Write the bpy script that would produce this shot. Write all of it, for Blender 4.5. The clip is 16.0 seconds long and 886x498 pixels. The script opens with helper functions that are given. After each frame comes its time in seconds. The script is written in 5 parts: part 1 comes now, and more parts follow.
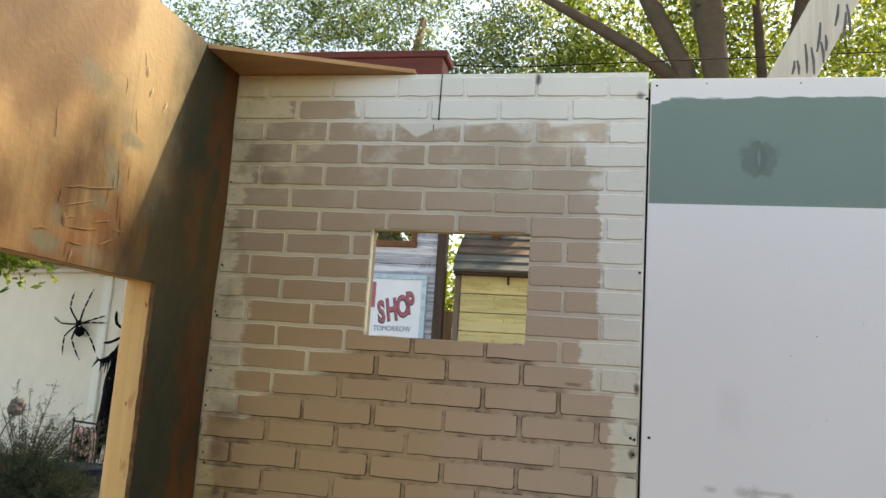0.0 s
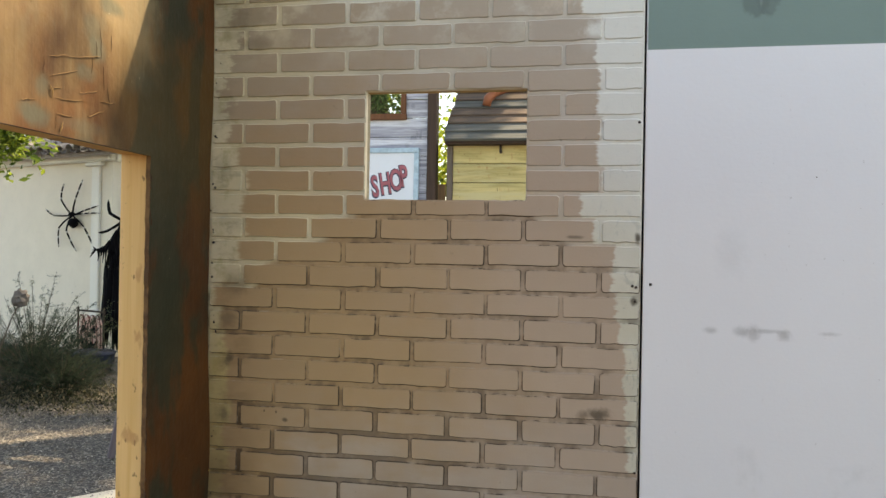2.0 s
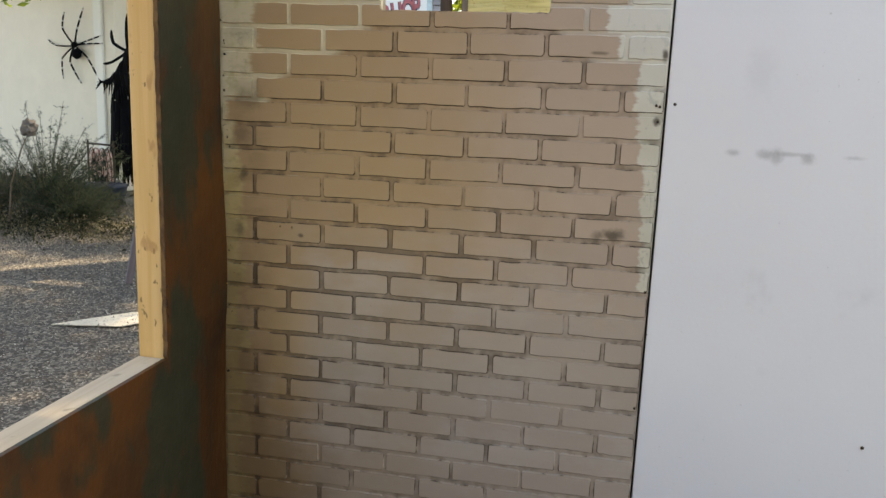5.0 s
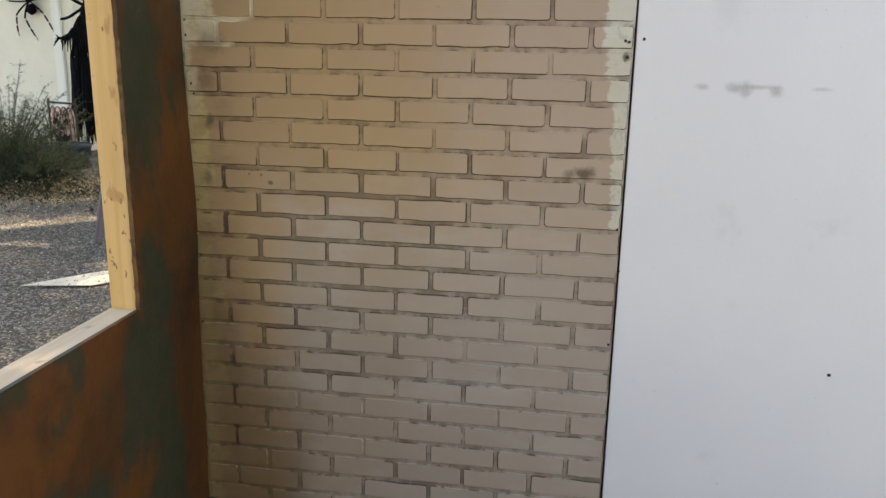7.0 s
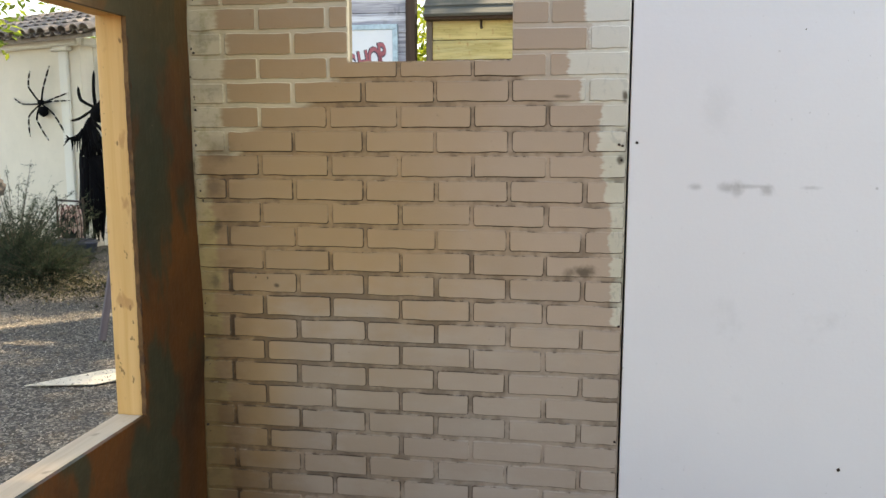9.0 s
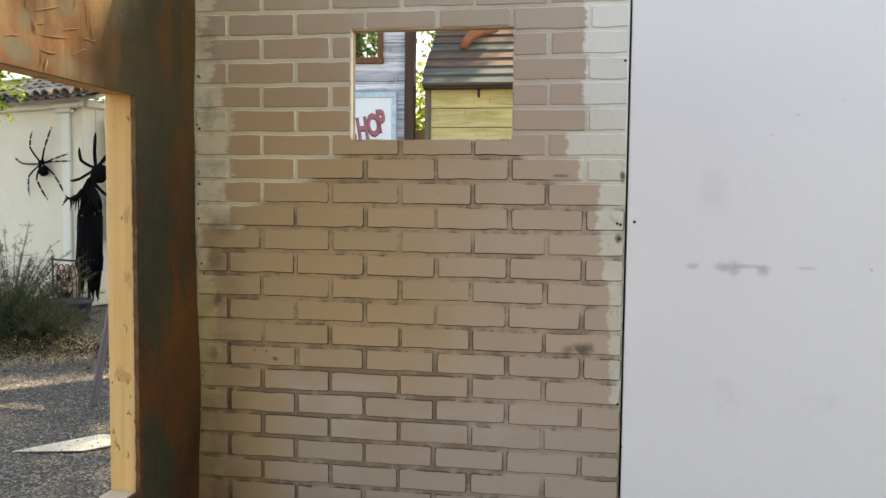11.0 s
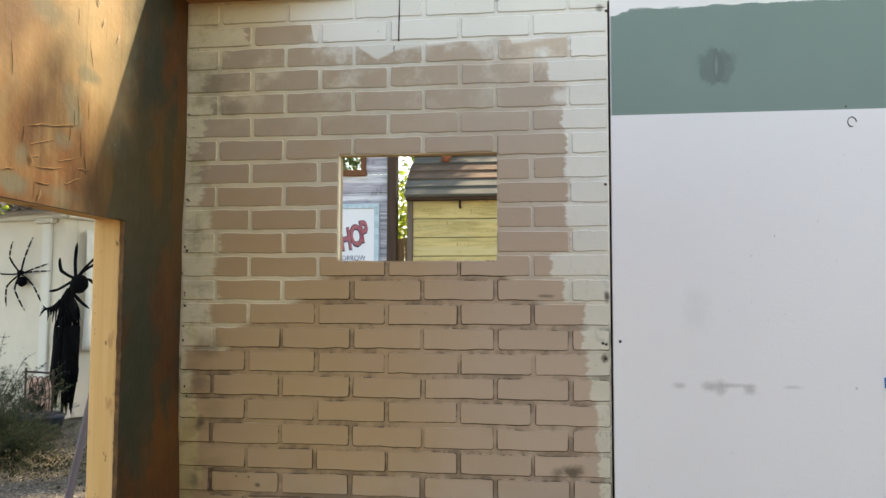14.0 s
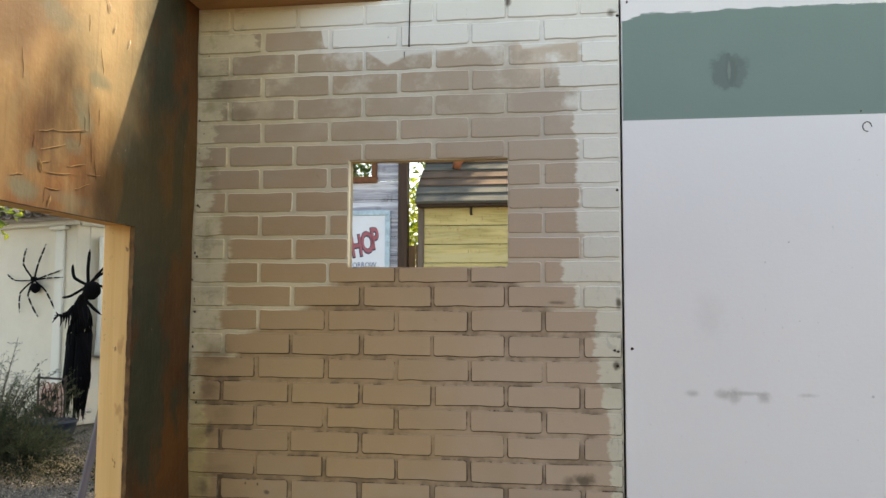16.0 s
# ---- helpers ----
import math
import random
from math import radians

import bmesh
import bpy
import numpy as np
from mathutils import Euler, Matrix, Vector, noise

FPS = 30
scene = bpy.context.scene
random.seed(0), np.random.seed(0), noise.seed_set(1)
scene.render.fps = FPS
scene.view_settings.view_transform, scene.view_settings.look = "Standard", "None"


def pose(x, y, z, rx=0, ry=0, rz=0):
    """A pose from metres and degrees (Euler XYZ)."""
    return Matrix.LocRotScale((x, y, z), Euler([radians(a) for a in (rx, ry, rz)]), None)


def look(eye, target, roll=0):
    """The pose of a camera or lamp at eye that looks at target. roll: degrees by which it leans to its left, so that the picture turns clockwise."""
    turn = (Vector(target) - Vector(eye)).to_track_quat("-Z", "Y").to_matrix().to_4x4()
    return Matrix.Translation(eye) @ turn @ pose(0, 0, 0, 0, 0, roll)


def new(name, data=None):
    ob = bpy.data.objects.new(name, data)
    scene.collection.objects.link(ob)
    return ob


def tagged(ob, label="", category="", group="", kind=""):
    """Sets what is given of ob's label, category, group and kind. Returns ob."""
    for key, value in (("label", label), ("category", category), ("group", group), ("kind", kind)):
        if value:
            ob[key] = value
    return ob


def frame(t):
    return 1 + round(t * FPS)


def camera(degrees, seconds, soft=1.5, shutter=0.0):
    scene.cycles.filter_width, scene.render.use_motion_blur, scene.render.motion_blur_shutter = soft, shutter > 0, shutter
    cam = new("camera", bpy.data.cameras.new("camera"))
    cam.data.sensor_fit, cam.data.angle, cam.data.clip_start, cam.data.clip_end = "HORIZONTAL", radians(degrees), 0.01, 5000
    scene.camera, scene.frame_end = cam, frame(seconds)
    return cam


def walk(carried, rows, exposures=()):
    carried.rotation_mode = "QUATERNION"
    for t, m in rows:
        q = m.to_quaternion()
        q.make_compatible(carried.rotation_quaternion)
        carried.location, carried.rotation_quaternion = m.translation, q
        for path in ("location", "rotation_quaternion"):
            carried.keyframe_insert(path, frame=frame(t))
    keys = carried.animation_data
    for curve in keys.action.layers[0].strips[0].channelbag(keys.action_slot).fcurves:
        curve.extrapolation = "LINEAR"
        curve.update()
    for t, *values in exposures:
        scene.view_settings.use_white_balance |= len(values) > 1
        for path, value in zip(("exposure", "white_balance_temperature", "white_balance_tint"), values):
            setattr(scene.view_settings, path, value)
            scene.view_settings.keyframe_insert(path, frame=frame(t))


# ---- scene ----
cam = camera(58.4, 16.0)
PATH = [
    (0, (1.124, -2.158, 1.573), (0.723, -0.224, 1.885), 3.9),
    (0.5, (1.119, -2.157, 1.567), (0.704, -0.218, 1.831), 1.7),
    (1, (1.118, -2.164, 1.557), (0.748, -0.207, 1.745), 0.9),
    (1.5, (1.111, -2.162, 1.545), (0.746, -0.198, 1.654), 0.7),
    (2, (1.099, -2.151, 1.528), (0.729, -0.186, 1.532), 1.0),
    (2.5, (1.089, -2.142, 1.515), (0.72, -0.178, 1.443), 1.3),
    (3, (1.087, -2.138, 1.5), (0.711, -0.179, 1.356), 1.6),
    (3.5, (1.084, -2.132, 1.485), (0.693, -0.183, 1.27), 1.2),
    (4, (1.087, -2.122, 1.475), (0.708, -0.177, 1.208), 0.3),
    (4.5, (1.085, -2.127, 1.463), (0.706, -0.188, 1.153), 0.5),
    (5, (1.075, -2.136, 1.447), (0.702, -0.208, 1.068), 2.2),
    (5.2, (1.073, -2.118, 1.451), (0.69, -0.198, 1.04), 2.1),
    (7.3, (1.079, -2.139, 1.413), (0.783, -0.222, 0.923), 1.0),
    (7.5, (1.073, -2.141, 1.422), (0.732, -0.228, 0.95), -0.1),
    (8, (1.072, -2.154, 1.422), (0.752, -0.225, 1.005), 0.4),
    (8.5, (1.076, -2.167, 1.441), (0.754, -0.222, 1.105), 0.0),
    (9, (1.081, -2.166, 1.459), (0.766, -0.211, 1.183), 0.0),
    (9.2, (1.081, -2.171, 1.467), (0.767, -0.211, 1.223), 0.0),
    (11.3, (1.067, -2.179, 1.505), (0.768, -0.205, 1.379), 0.8),
    (11.5, (1.066, -2.173, 1.504), (0.777, -0.198, 1.374), 0.9),
    (12, (1.065, -2.172, 1.515), (0.785, -0.195, 1.405), 0.6),
    (12.5, (1.066, -2.182, 1.524), (0.796, -0.201, 1.485), 0.8),
    (13, (1.064, -2.187, 1.535), (0.794, -0.206, 1.556), 0.4),
    (13.5, (1.06, -2.191, 1.541), (0.803, -0.21, 1.626), 0.3),
    (14, (1.055, -2.193, 1.55), (0.796, -0.215, 1.686), 0.2),
    (14.5, (1.052, -2.193, 1.552), (0.802, -0.217, 1.734), 0.7),
    (15, (1.058, -2.191, 1.555), (0.808, -0.215, 1.737), 0.1),
    (15.5, (1.057, -2.186, 1.553), (0.788, -0.212, 1.727), 0.1),
    (16, (1.056, -2.18, 1.548), (0.769, -0.206, 1.702), 0.3),
]
EXPOSURES = [(t, stops, 9100, 11) for t, stops in ((0.0, 1.56), (2.0, 1.69), (5.0, 1.80), (7.5, 1.98), (9.0, 1.96), (12.5, 1.82), (14.5, 1.80), (16.0, 1.68))]
walk(cam, [(t, look(eye, target, roll)) for t, eye, target, roll in PATH], exposures=EXPOSURES)

# ---- world and sun ----
SUN = Vector((1.0, 1.14, 1.8)).normalized()
world = bpy.data.worlds.new("sky")
scene.world = world
world.use_nodes = True
sky = world.node_tree.nodes.new("ShaderNodeTexSky")
sky.sky_type, sky.sun_disc = "NISHITA", False
sky.sun_elevation, sky.sun_rotation = math.asin(SUN.z), math.atan2(SUN.x, SUN.y)
world.node_tree.links.new(sky.outputs[0], world.node_tree.nodes["Background"].inputs[0])
world.node_tree.nodes["Background"].inputs[1].default_value = 0.16
sun = new("sun", bpy.data.lights.new("sun", "SUN"))
sun.data.energy, sun.data.angle, sun.data.color = 4.6, radians(0.6), (1.0, 0.93, 0.82)
sun.matrix_world = look(SUN * 30, (0, 0, 0))


# ---- materials ----
class Mat:
    """A node material under construction."""

    def __init__(self, name, rough=0.7, metal=0.0):
        self.m = bpy.data.materials.new(name)
        self.m.use_nodes = True
        self.t = self.m.node_tree
        self.b = self.t.nodes["Principled BSDF"]
        self.b.inputs["Roughness"].default_value, self.b.inputs["Metallic"].default_value = rough, metal
        self.b.inputs["Specular IOR Level"].default_value = 0.3

    def put(self, socket, v):
        if isinstance(v, bpy.types.NodeSocket):
            self.t.links.new(v, socket)
        elif isinstance(v, tuple) and len(v) == 3 and socket.type == "RGBA":
            socket.default_value = (*v, 1)
        else:
            socket.default_value = v

    def n(self, kind, *ins, **named):
        node = self.t.nodes.new("ShaderNode" + kind)
        for i, v in enumerate(ins):
            if v is not None:
                self.put(node.inputs[i], v)
        for k, v in named.items():
            self.put(node.inputs[k], v)
        return node

    def pos(self):
        return self.t.nodes.new("ShaderNodeNewGeometry").outputs["Position"]

    def local(self):
        return self.t.nodes.new("ShaderNodeTexCoord").outputs["Object"]

    def rnd(self):
        return self.t.nodes.new("ShaderNodeObjectInfo").outputs["Random"]

    def island(self):
        return self.t.nodes.new("ShaderNodeNewGeometry").outputs["Random Per Island"]

    def xyz(self, v):
        return self.n("SeparateXYZ", v).outputs

    def scaled(self, v, s):
        node = self.n("Mapping", v)
        node.inputs["Scale"].default_value = s
        return node.outputs[0]

    def noise(self, v, scale, detail=4.0, rough=0.55, distort=0.0):
        node = self.n("TexNoise", Vector=v, Scale=scale, Detail=detail, Roughness=rough, Distortion=distort)
        return node.outputs["Fac"]

    def op(self, kind, a, b=0.0, c=0.0):
        node = self.t.nodes.new("ShaderNodeMath")
        node.operation = kind
        for i, v in enumerate((a, b, c)):
            self.put(node.inputs[i], v)
        return node.outputs[0]

    def step(self, v, lo, hi):
        """0 below lo, 1 above hi, smooth between."""
        node = self.t.nodes.new("ShaderNodeMapRange")
        node.interpolation_type = "SMOOTHSTEP"
        self.put(node.inputs[0], v)
        node.inputs[1].default_value, node.inputs[2].default_value = lo, hi
        return node.outputs[0]

    def ramp(self, v, stops, kind="LINEAR"):
        node = self.t.nodes.new("ShaderNodeValToRGB")
        r = node.color_ramp
        r.interpolation = kind
        while len(r.elements) < len(stops):
            r.elements.new(0.5)
        for e, (p, c) in zip(r.elements, stops):
            e.position, e.color = p, (*((c, c, c) if isinstance(c, float) else c), 1)
        self.put(node.inputs[0], v)
        return node.outputs[0]

    def mix(self, f, a, b, kind="MIX"):
        node = self.t.nodes.new("ShaderNodeMix")
        node.data_type, node.blend_type = "RGBA", kind
        self.put(node.inputs[0], f)
        self.put(node.inputs[6], a)
        self.put(node.inputs[7], b)
        return node.outputs[2]

    def bump(self, h, strength=0.3, dist=0.01):
        node = self.n("Bump", Strength=strength, Distance=dist, Height=h)
        self.put(self.b.inputs["Normal"], node.outputs[0])
        return self

    def done(self, colour, rough=None):
        self.put(self.b.inputs["Base Color"], colour)
        if rough is not None:
            self.put(self.b.inputs["Roughness"], rough)
        return self.m


COURSE, BRICK = 0.0678, 0.2033
ROW_Z = 1.281           # a bed joint, half-brick bond starts above it
PANEL_TOP = 2.44
TAUPE, CREAM, GRIME_SHADE = (0.475, 0.335, 0.222), (0.76, 0.725, 0.63), (0.066, 0.042, 0.024)


# where the taupe coat begins and ends on each course, upward from the bottom of the board
LEFT_EDGE = {-19: 0.045, -17: 0.07, -15: 0.04, -13: 0.075, -12: 0.045, -11: 0.068, -10: 0.038, -9: 0.075, -8: 0.05, -6: 0.062, -5: 0.05, -4: 0.066, -3: 0.055, -2: 0.06, -1: 0.045, 0: 0.03, 1: 0.012, 2: 0.10, 3: 0.083, 4: 0.105,
             5: 0.096, 6: 0.112, 7: 0.08, 8: 0.052, 9: 0.046, 10: 0.035, 11: 0.055, 12: 0.082, 13: 0.066, 14: 0.08, 15: 0.17, 16: 1.25}
RIGHT_EDGE = {-19: 1.26, -6: 1.235, -5: 1.197, -4: 1.20, -3: 1.193, -2: 1.187, -1: 1.187, 0: 1.172, 1: 1.165, 2: 1.155, 3: 1.155, 4: 1.10,
              5: 1.065, 6: 1.118, 7: 1.107, 8: 1.118, 9: 1.107, 10: 1.112, 11: 1.102, 12: 1.115, 13: 1.06, 14: 1.12, 15: 0.42, 16: 0.0}


def panel_paint(name, what):
    """Old cream brick board with a ragged coat of taupe paint. what: brick (the faces), edge (their eased sides,
    darkened by dirt and painted groove shadow) or joint.
    """
    m = Mat(name, 0.62)
    p = m.pos()
    x, y, z = m.xyz(p)
    n1 = m.op("SUBTRACT", m.noise(p, 11, 5), 0.5)
    brush = m.op("SUBTRACT", m.noise(m.scaled(p, (9, 1, 70)), 1.0, 5, 0.6), 0.5)
    zf = m.op("DIVIDE", z, 2.5)

    def by_course(table):
        stops = [(max(0.0, (ROW_Z + k * COURSE) / 2.5), v / 1.3) for k, v in table.items()]
        return m.op("MULTIPLY", m.ramp(zf, stops, "CONSTANT"), 1.3)

    wob = m.op("ADD", m.op("MULTIPLY", n1, 0.045), m.op("MULTIPLY", brush, 0.05))
    smear = m.op("MULTIPLY", m.step(z, 1.72, 1.95), m.op("MULTIPLY", m.op("SUBTRACT", m.noise(m.scaled(p, (14, 1, 30)), 1.0, 5, 0.65), 0.5), 0.16))
    inl = m.step(m.op("SUBTRACT", m.op("ADD", m.op("ADD", x, wob), smear), by_course(LEFT_EDGE)), -0.008, 0.014)
    inr = m.step(m.op("SUBTRACT", m.op("ADD", by_course(RIGHT_EDGE), m.op("MULTIPLY", wob, 0.95)), x), -0.004, 0.006)
    top = m.ramp(m.op("DIVIDE", x, 1.25), [(0.0, 0.60), (0.12, 0.95), (0.30, 0.98), (0.31, 0.60), (0.40, 0.60), (0.46, 0.22), (0.50, 0.40), (0.62, 0.50), (0.76, 0.58), (0.77, 0.45), (0.9, 0.55), (1.0, 0.35)])
    top = m.op("ADD", m.op("MULTIPLY", top, 0.16), 2.21)
    intop = m.step(m.op("SUBTRACT", m.op("ADD", top, m.op("MULTIPLY", wob, 0.4)), z), -0.004, 0.008)
    cover = m.op("MULTIPLY", m.op("MULTIPLY", inl, inr), intop)
    # rubbed, cloudy places in the upper coat
    cloud = m.step(m.noise(p, 7.5, 6, 0.62), 0.47, 0.66)
    high = m.op("ADD", m.op("MULTIPLY", m.step(z, 2.02, 2.2), 0.8), m.op("MULTIPLY", m.step(x, 1.0, 1.06), m.op("MULTIPLY", m.step(z, 2.1, 2.12), 0.5)))
    cover = m.op("MULTIPLY", cover, m.op("SUBTRACT", 1.0, m.op("MINIMUM", m.op("MULTIPLY", cloud, high), 1.0)))
    zm = m.ramp(m.op("DIVIDE", x, 1.25), [(0.0, 0.50), (0.10, 0.50), (0.14, 0.60), (0.22, 0.66), (0.30, 0.72), (0.35, 0.78), (0.42, 0.98), (0.68, 0.98), (0.76, 0.76), (0.86, 0.66), (1.0, 0.6)])
    zm = m.op("ADD", m.op("MULTIPLY", zm, 0.8), 1.15 - 0.16)
    pale = m.step(m.op("SUBTRACT", m.op("ADD", z, m.op("MULTIPLY", n1, 0.10)), zm), -0.015, 0.03)
    if what != "brick":
        cover = m.op("MULTIPLY", cover, m.op("SUBTRACT", 1.0, m.op("MULTIPLY", pale, m.op("SUBTRACT", 0.9, m.op("MULTIPLY", m.step(m.op("ADD", x, m.op("MULTIPLY", n1, 0.5)), 0.62, 0.86), 0.52)))))
    fine = m.noise(p, 160, 3)
    paint = m.mix(m.noise(p, 2.6, 5), tuple(c * 0.9 for c in TAUPE), tuple(c * 1.12 for c in TAUPE))
    paint = m.mix(m.op("MULTIPLY", m.step(m.noise(p, 13, 4), 0.45, 0.7), 0.16), paint, (0.30, 0.21, 0.14))
    paint = m.mix(m.op("MULTIPLY", m.step(m.noise(p, 4.2, 3), 0.48, 0.68), 0.30), paint, (0.50, 0.35, 0.20))
    paint = m.mix(m.op("MULTIPLY", m.step(m.noise(p, 110, 3, 0.6), 0.66, 0.72), 0.35), paint, (0.58, 0.49, 0.37))
    paint = m.mix(m.op("MULTIPLY", m.step(m.noise(p, 85, 3, 0.7), 0.68, 0.72), 0.5), paint, (0.13, 0.09, 0.06))
    # greyer towards the top: the bluer sky light there is painted in
    paint = m.mix(m.op("MULTIPLY", m.step(m.op("ADD", z, m.op("MULTIPLY", n1, 0.3)), 1.6, 2.15), 0.7), paint, m.mix(m.step(m.op("ADD", x, n1), 0.2, 0.85), (0.385, 0.325, 0.245), (0.465, 0.412, 0.345)))
    paint = m.mix(m.op("MULTIPLY", m.step(m.noise(m.scaled(p, (5, 1, 22)), 1.0, 5, 0.65), 0.52, 0.72), 0.22), paint, (0.50, 0.41, 0.30))
    # warm bounce light and corner shade put into the taupe: darker tan left, mauve right
    bounce_mix = m.step(m.op("ADD", x, m.op("MULTIPLY", m.op("SUBTRACT", m.noise(m.scaled(p, (1, 1, 0.6)), 2.3, 4), 0.5), 0.9)), 0.30, 1.08)
    paint = m.mix(m.op("SUBTRACT", 0.65, m.op("MULTIPLY", m.step(m.op("ADD", z, m.op("MULTIPLY", n1, 0.3)), 1.62, 2.05), 0.45)), paint, m.mix(bounce_mix, (0.41, 0.258, 0.108), (0.515, 0.402, 0.318)))
    # lower bricks greyer and paler: rubbed paint, and a bluish sheen painted in
    grey = m.op("MULTIPLY", m.op("SUBTRACT", 1.0, m.step(m.op("ADD", z, m.op("MULTIPLY", n1, 0.5)), 0.75, 1.15)), m.step(x, 0.16, 0.34))
    paint = m.mix(m.op("MULTIPLY", grey, 0.6), paint, (0.41, 0.345, 0.29))
    rub = m.op("MULTIPLY", m.step(m.noise(m.scaled(p, (3, 1, 6)), 1.0, 5, 0.6), 0.46, 0.66), m.op("SUBTRACT", 1.0, m.step(z, 0.95, 1.15)))
    paint = m.mix(m.op("MULTIPLY", rub, 0.30), paint, (0.53, 0.475, 0.41))
    thin = m.op("MULTIPLY", m.op("MULTIPLY", m.step(x, 0.93, 0.95), m.step(z, 2.15, 2.16)), m.step(m.noise(p, 8, 5, 0.6), 0.34, 0.5))
    paint = m.mix(m.op("MULTIPLY", thin, 0.8), paint, (0.66, 0.55, 0.43))
    old = m.mix(m.noise(p, 5, 5), CREAM, (0.52, 0.47, 0.33))
    # yellowed cream at the left, with warm bounce light added to its colour
    beside = m.op("SUBTRACT", 1.0, m.step(x, 0.16, 0.62))
    old = m.mix(m.op("MULTIPLY", beside, 0.75), old, m.mix(m.noise(p, 6, 5), (0.73, 0.615, 0.375), (0.60, 0.49, 0.28)))
    sour = m.op("MULTIPLY", beside, m.op("SUBTRACT", 1.0, m.step(m.op("ADD", z, m.op("MULTIPLY", n1, 0.5)), 1.12, 1.45)))
    old = m.mix(m.op("MULTIPLY", sour, 0.9), old, m.mix(m.noise(p, 10, 5), (0.64, 0.50, 0.22), (0.42, 0.31, 0.12)))
    mould = m.op("MULTIPLY", m.step(m.noise(p, 17, 5, 0.65), 0.50, 0.66), m.op("SUBTRACT", 1.0, m.step(x, 0.06, 0.13)))
    old = m.mix(m.op("MULTIPLY", mould, 0.45), old, (0.36, 0.30, 0.11))
    pin = m.op("MULTIPLY", m.step(m.noise(p, 75, 2, 0.5), 0.70, 0.74), m.op("SUBTRACT", 1.0, m.step(x, 0.03, 0.07)))
    old = m.mix(m.op("MULTIPLY", pin, 0.85), old, (0.05, 0.04, 0.02))
    veins = m.op("MULTIPLY", m.step(m.noise(m.scaled(p, (22, 1, 15)), 1.0, 6, 0.75, 1.5), 0.56, 0.62), m.step(x, 0.98, 1.1))
    old = m.mix(m.op("MULTIPLY", veins, 0.42), old, (0.34, 0.34, 0.28))
    damp = m.op("MULTIPLY", m.step(m.noise(m.scaled(p, (1, 1, 1.6)), 12, 6, 0.7), 0.52, 0.66), m.op("SUBTRACT", 1.0, m.step(x, 0.10, 0.20)))
    old = m.mix(m.op("MULTIPLY", damp, 0.33), old, (0.20, 0.16, 0.08))
    old = m.mix(m.op("MULTIPLY", m.op("MULTIPLY", m.step(z, 2.12, 2.34), m.step(x, 0.2, 0.45)), 0.85), old, (0.785, 0.79, 0.75))
    old = m.mix(m.op("MULTIPLY", m.op("MULTIPLY", m.step(z, 1.3, 1.9), m.step(x, 0.9, 1.05)), 0.75), old, (0.83, 0.82, 0.765))
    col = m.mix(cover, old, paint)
    hand = m.op("MULTIPLY", m.op("MULTIPLY", m.step(x, 0.02, 0.05), m.op("SUBTRACT", 1.0, m.step(x, 0.09, 0.17))), m.op("SUBTRACT", 1.0, m.step(z, 1.35, 1.6)))
    col = m.mix(m.op("MULTIPLY", m.op("MULTIPLY", hand, m.step(m.noise(m.scaled(p, (6, 1, 14)), 1.0, 5, 0.65), 0.42, 0.62)), 0.42), col, (0.23, 0.145, 0.07))
    # shade of the lower left corner, painted as a brown darkening
    corner_shade = m.op("SUBTRACT", 1.0, m.step(m.op("ADD", m.op("ADD", m.op("MULTIPLY", x, 1.6), m.op("MULTIPLY", z, 0.55)), m.op("MULTIPLY", m.op("SUBTRACT", m.noise(p, 4.5, 5, 0.6), 0.5), 0.5)), 0.36, 0.82))
    col = m.mix(m.op("MULTIPLY", corner_shade, 0.72), col, (0.15, 0.085, 0.036))
    olive = m.op("MULTIPLY", m.op("SUBTRACT", 1.0, m.step(x, 0.10, 0.30)), m.op("MULTIPLY", m.step(z, 2.02, 2.12), m.op("SUBTRACT", 1.0, m.step(z, 2.26, 2.36))))
    col = m.mix(m.op("MULTIPLY", m.op("MULTIPLY", olive, m.step(m.noise(m.scaled(p, (1, 1, 1.7)), 9, 5, 0.65), 0.40, 0.62)), 0.42), col, (0.25, 0.20, 0.11))
    spots = m.step(m.noise(p, 34, 5, 0.75), 0.655, 0.72)
    col = m.mix(m.op("MULTIPLY", spots, 0.4), col, (0.09, 0.07, 0.05))

    def stain(cx, cz, rx, rz, strength, base):
        u, w = m.op("DIVIDE", m.op("SUBTRACT", x, cx), rx), m.op("DIVIDE", m.op("SUBTRACT", z, cz), rz)
        d = m.op("SQRT", m.op("ADD", m.op("MULTIPLY", u, u), m.op("MULTIPLY", w, w)))
        d = m.op("ADD", d, m.op("MULTIPLY", m.op("SUBTRACT", m.noise(p, 40, 4), 0.5), 1.4))
        return m.mix(m.op("MULTIPLY", m.op("SUBTRACT", 1.0, m.step(d, 0.2, 1.1)), strength), base, (0.075, 0.055, 0.033))

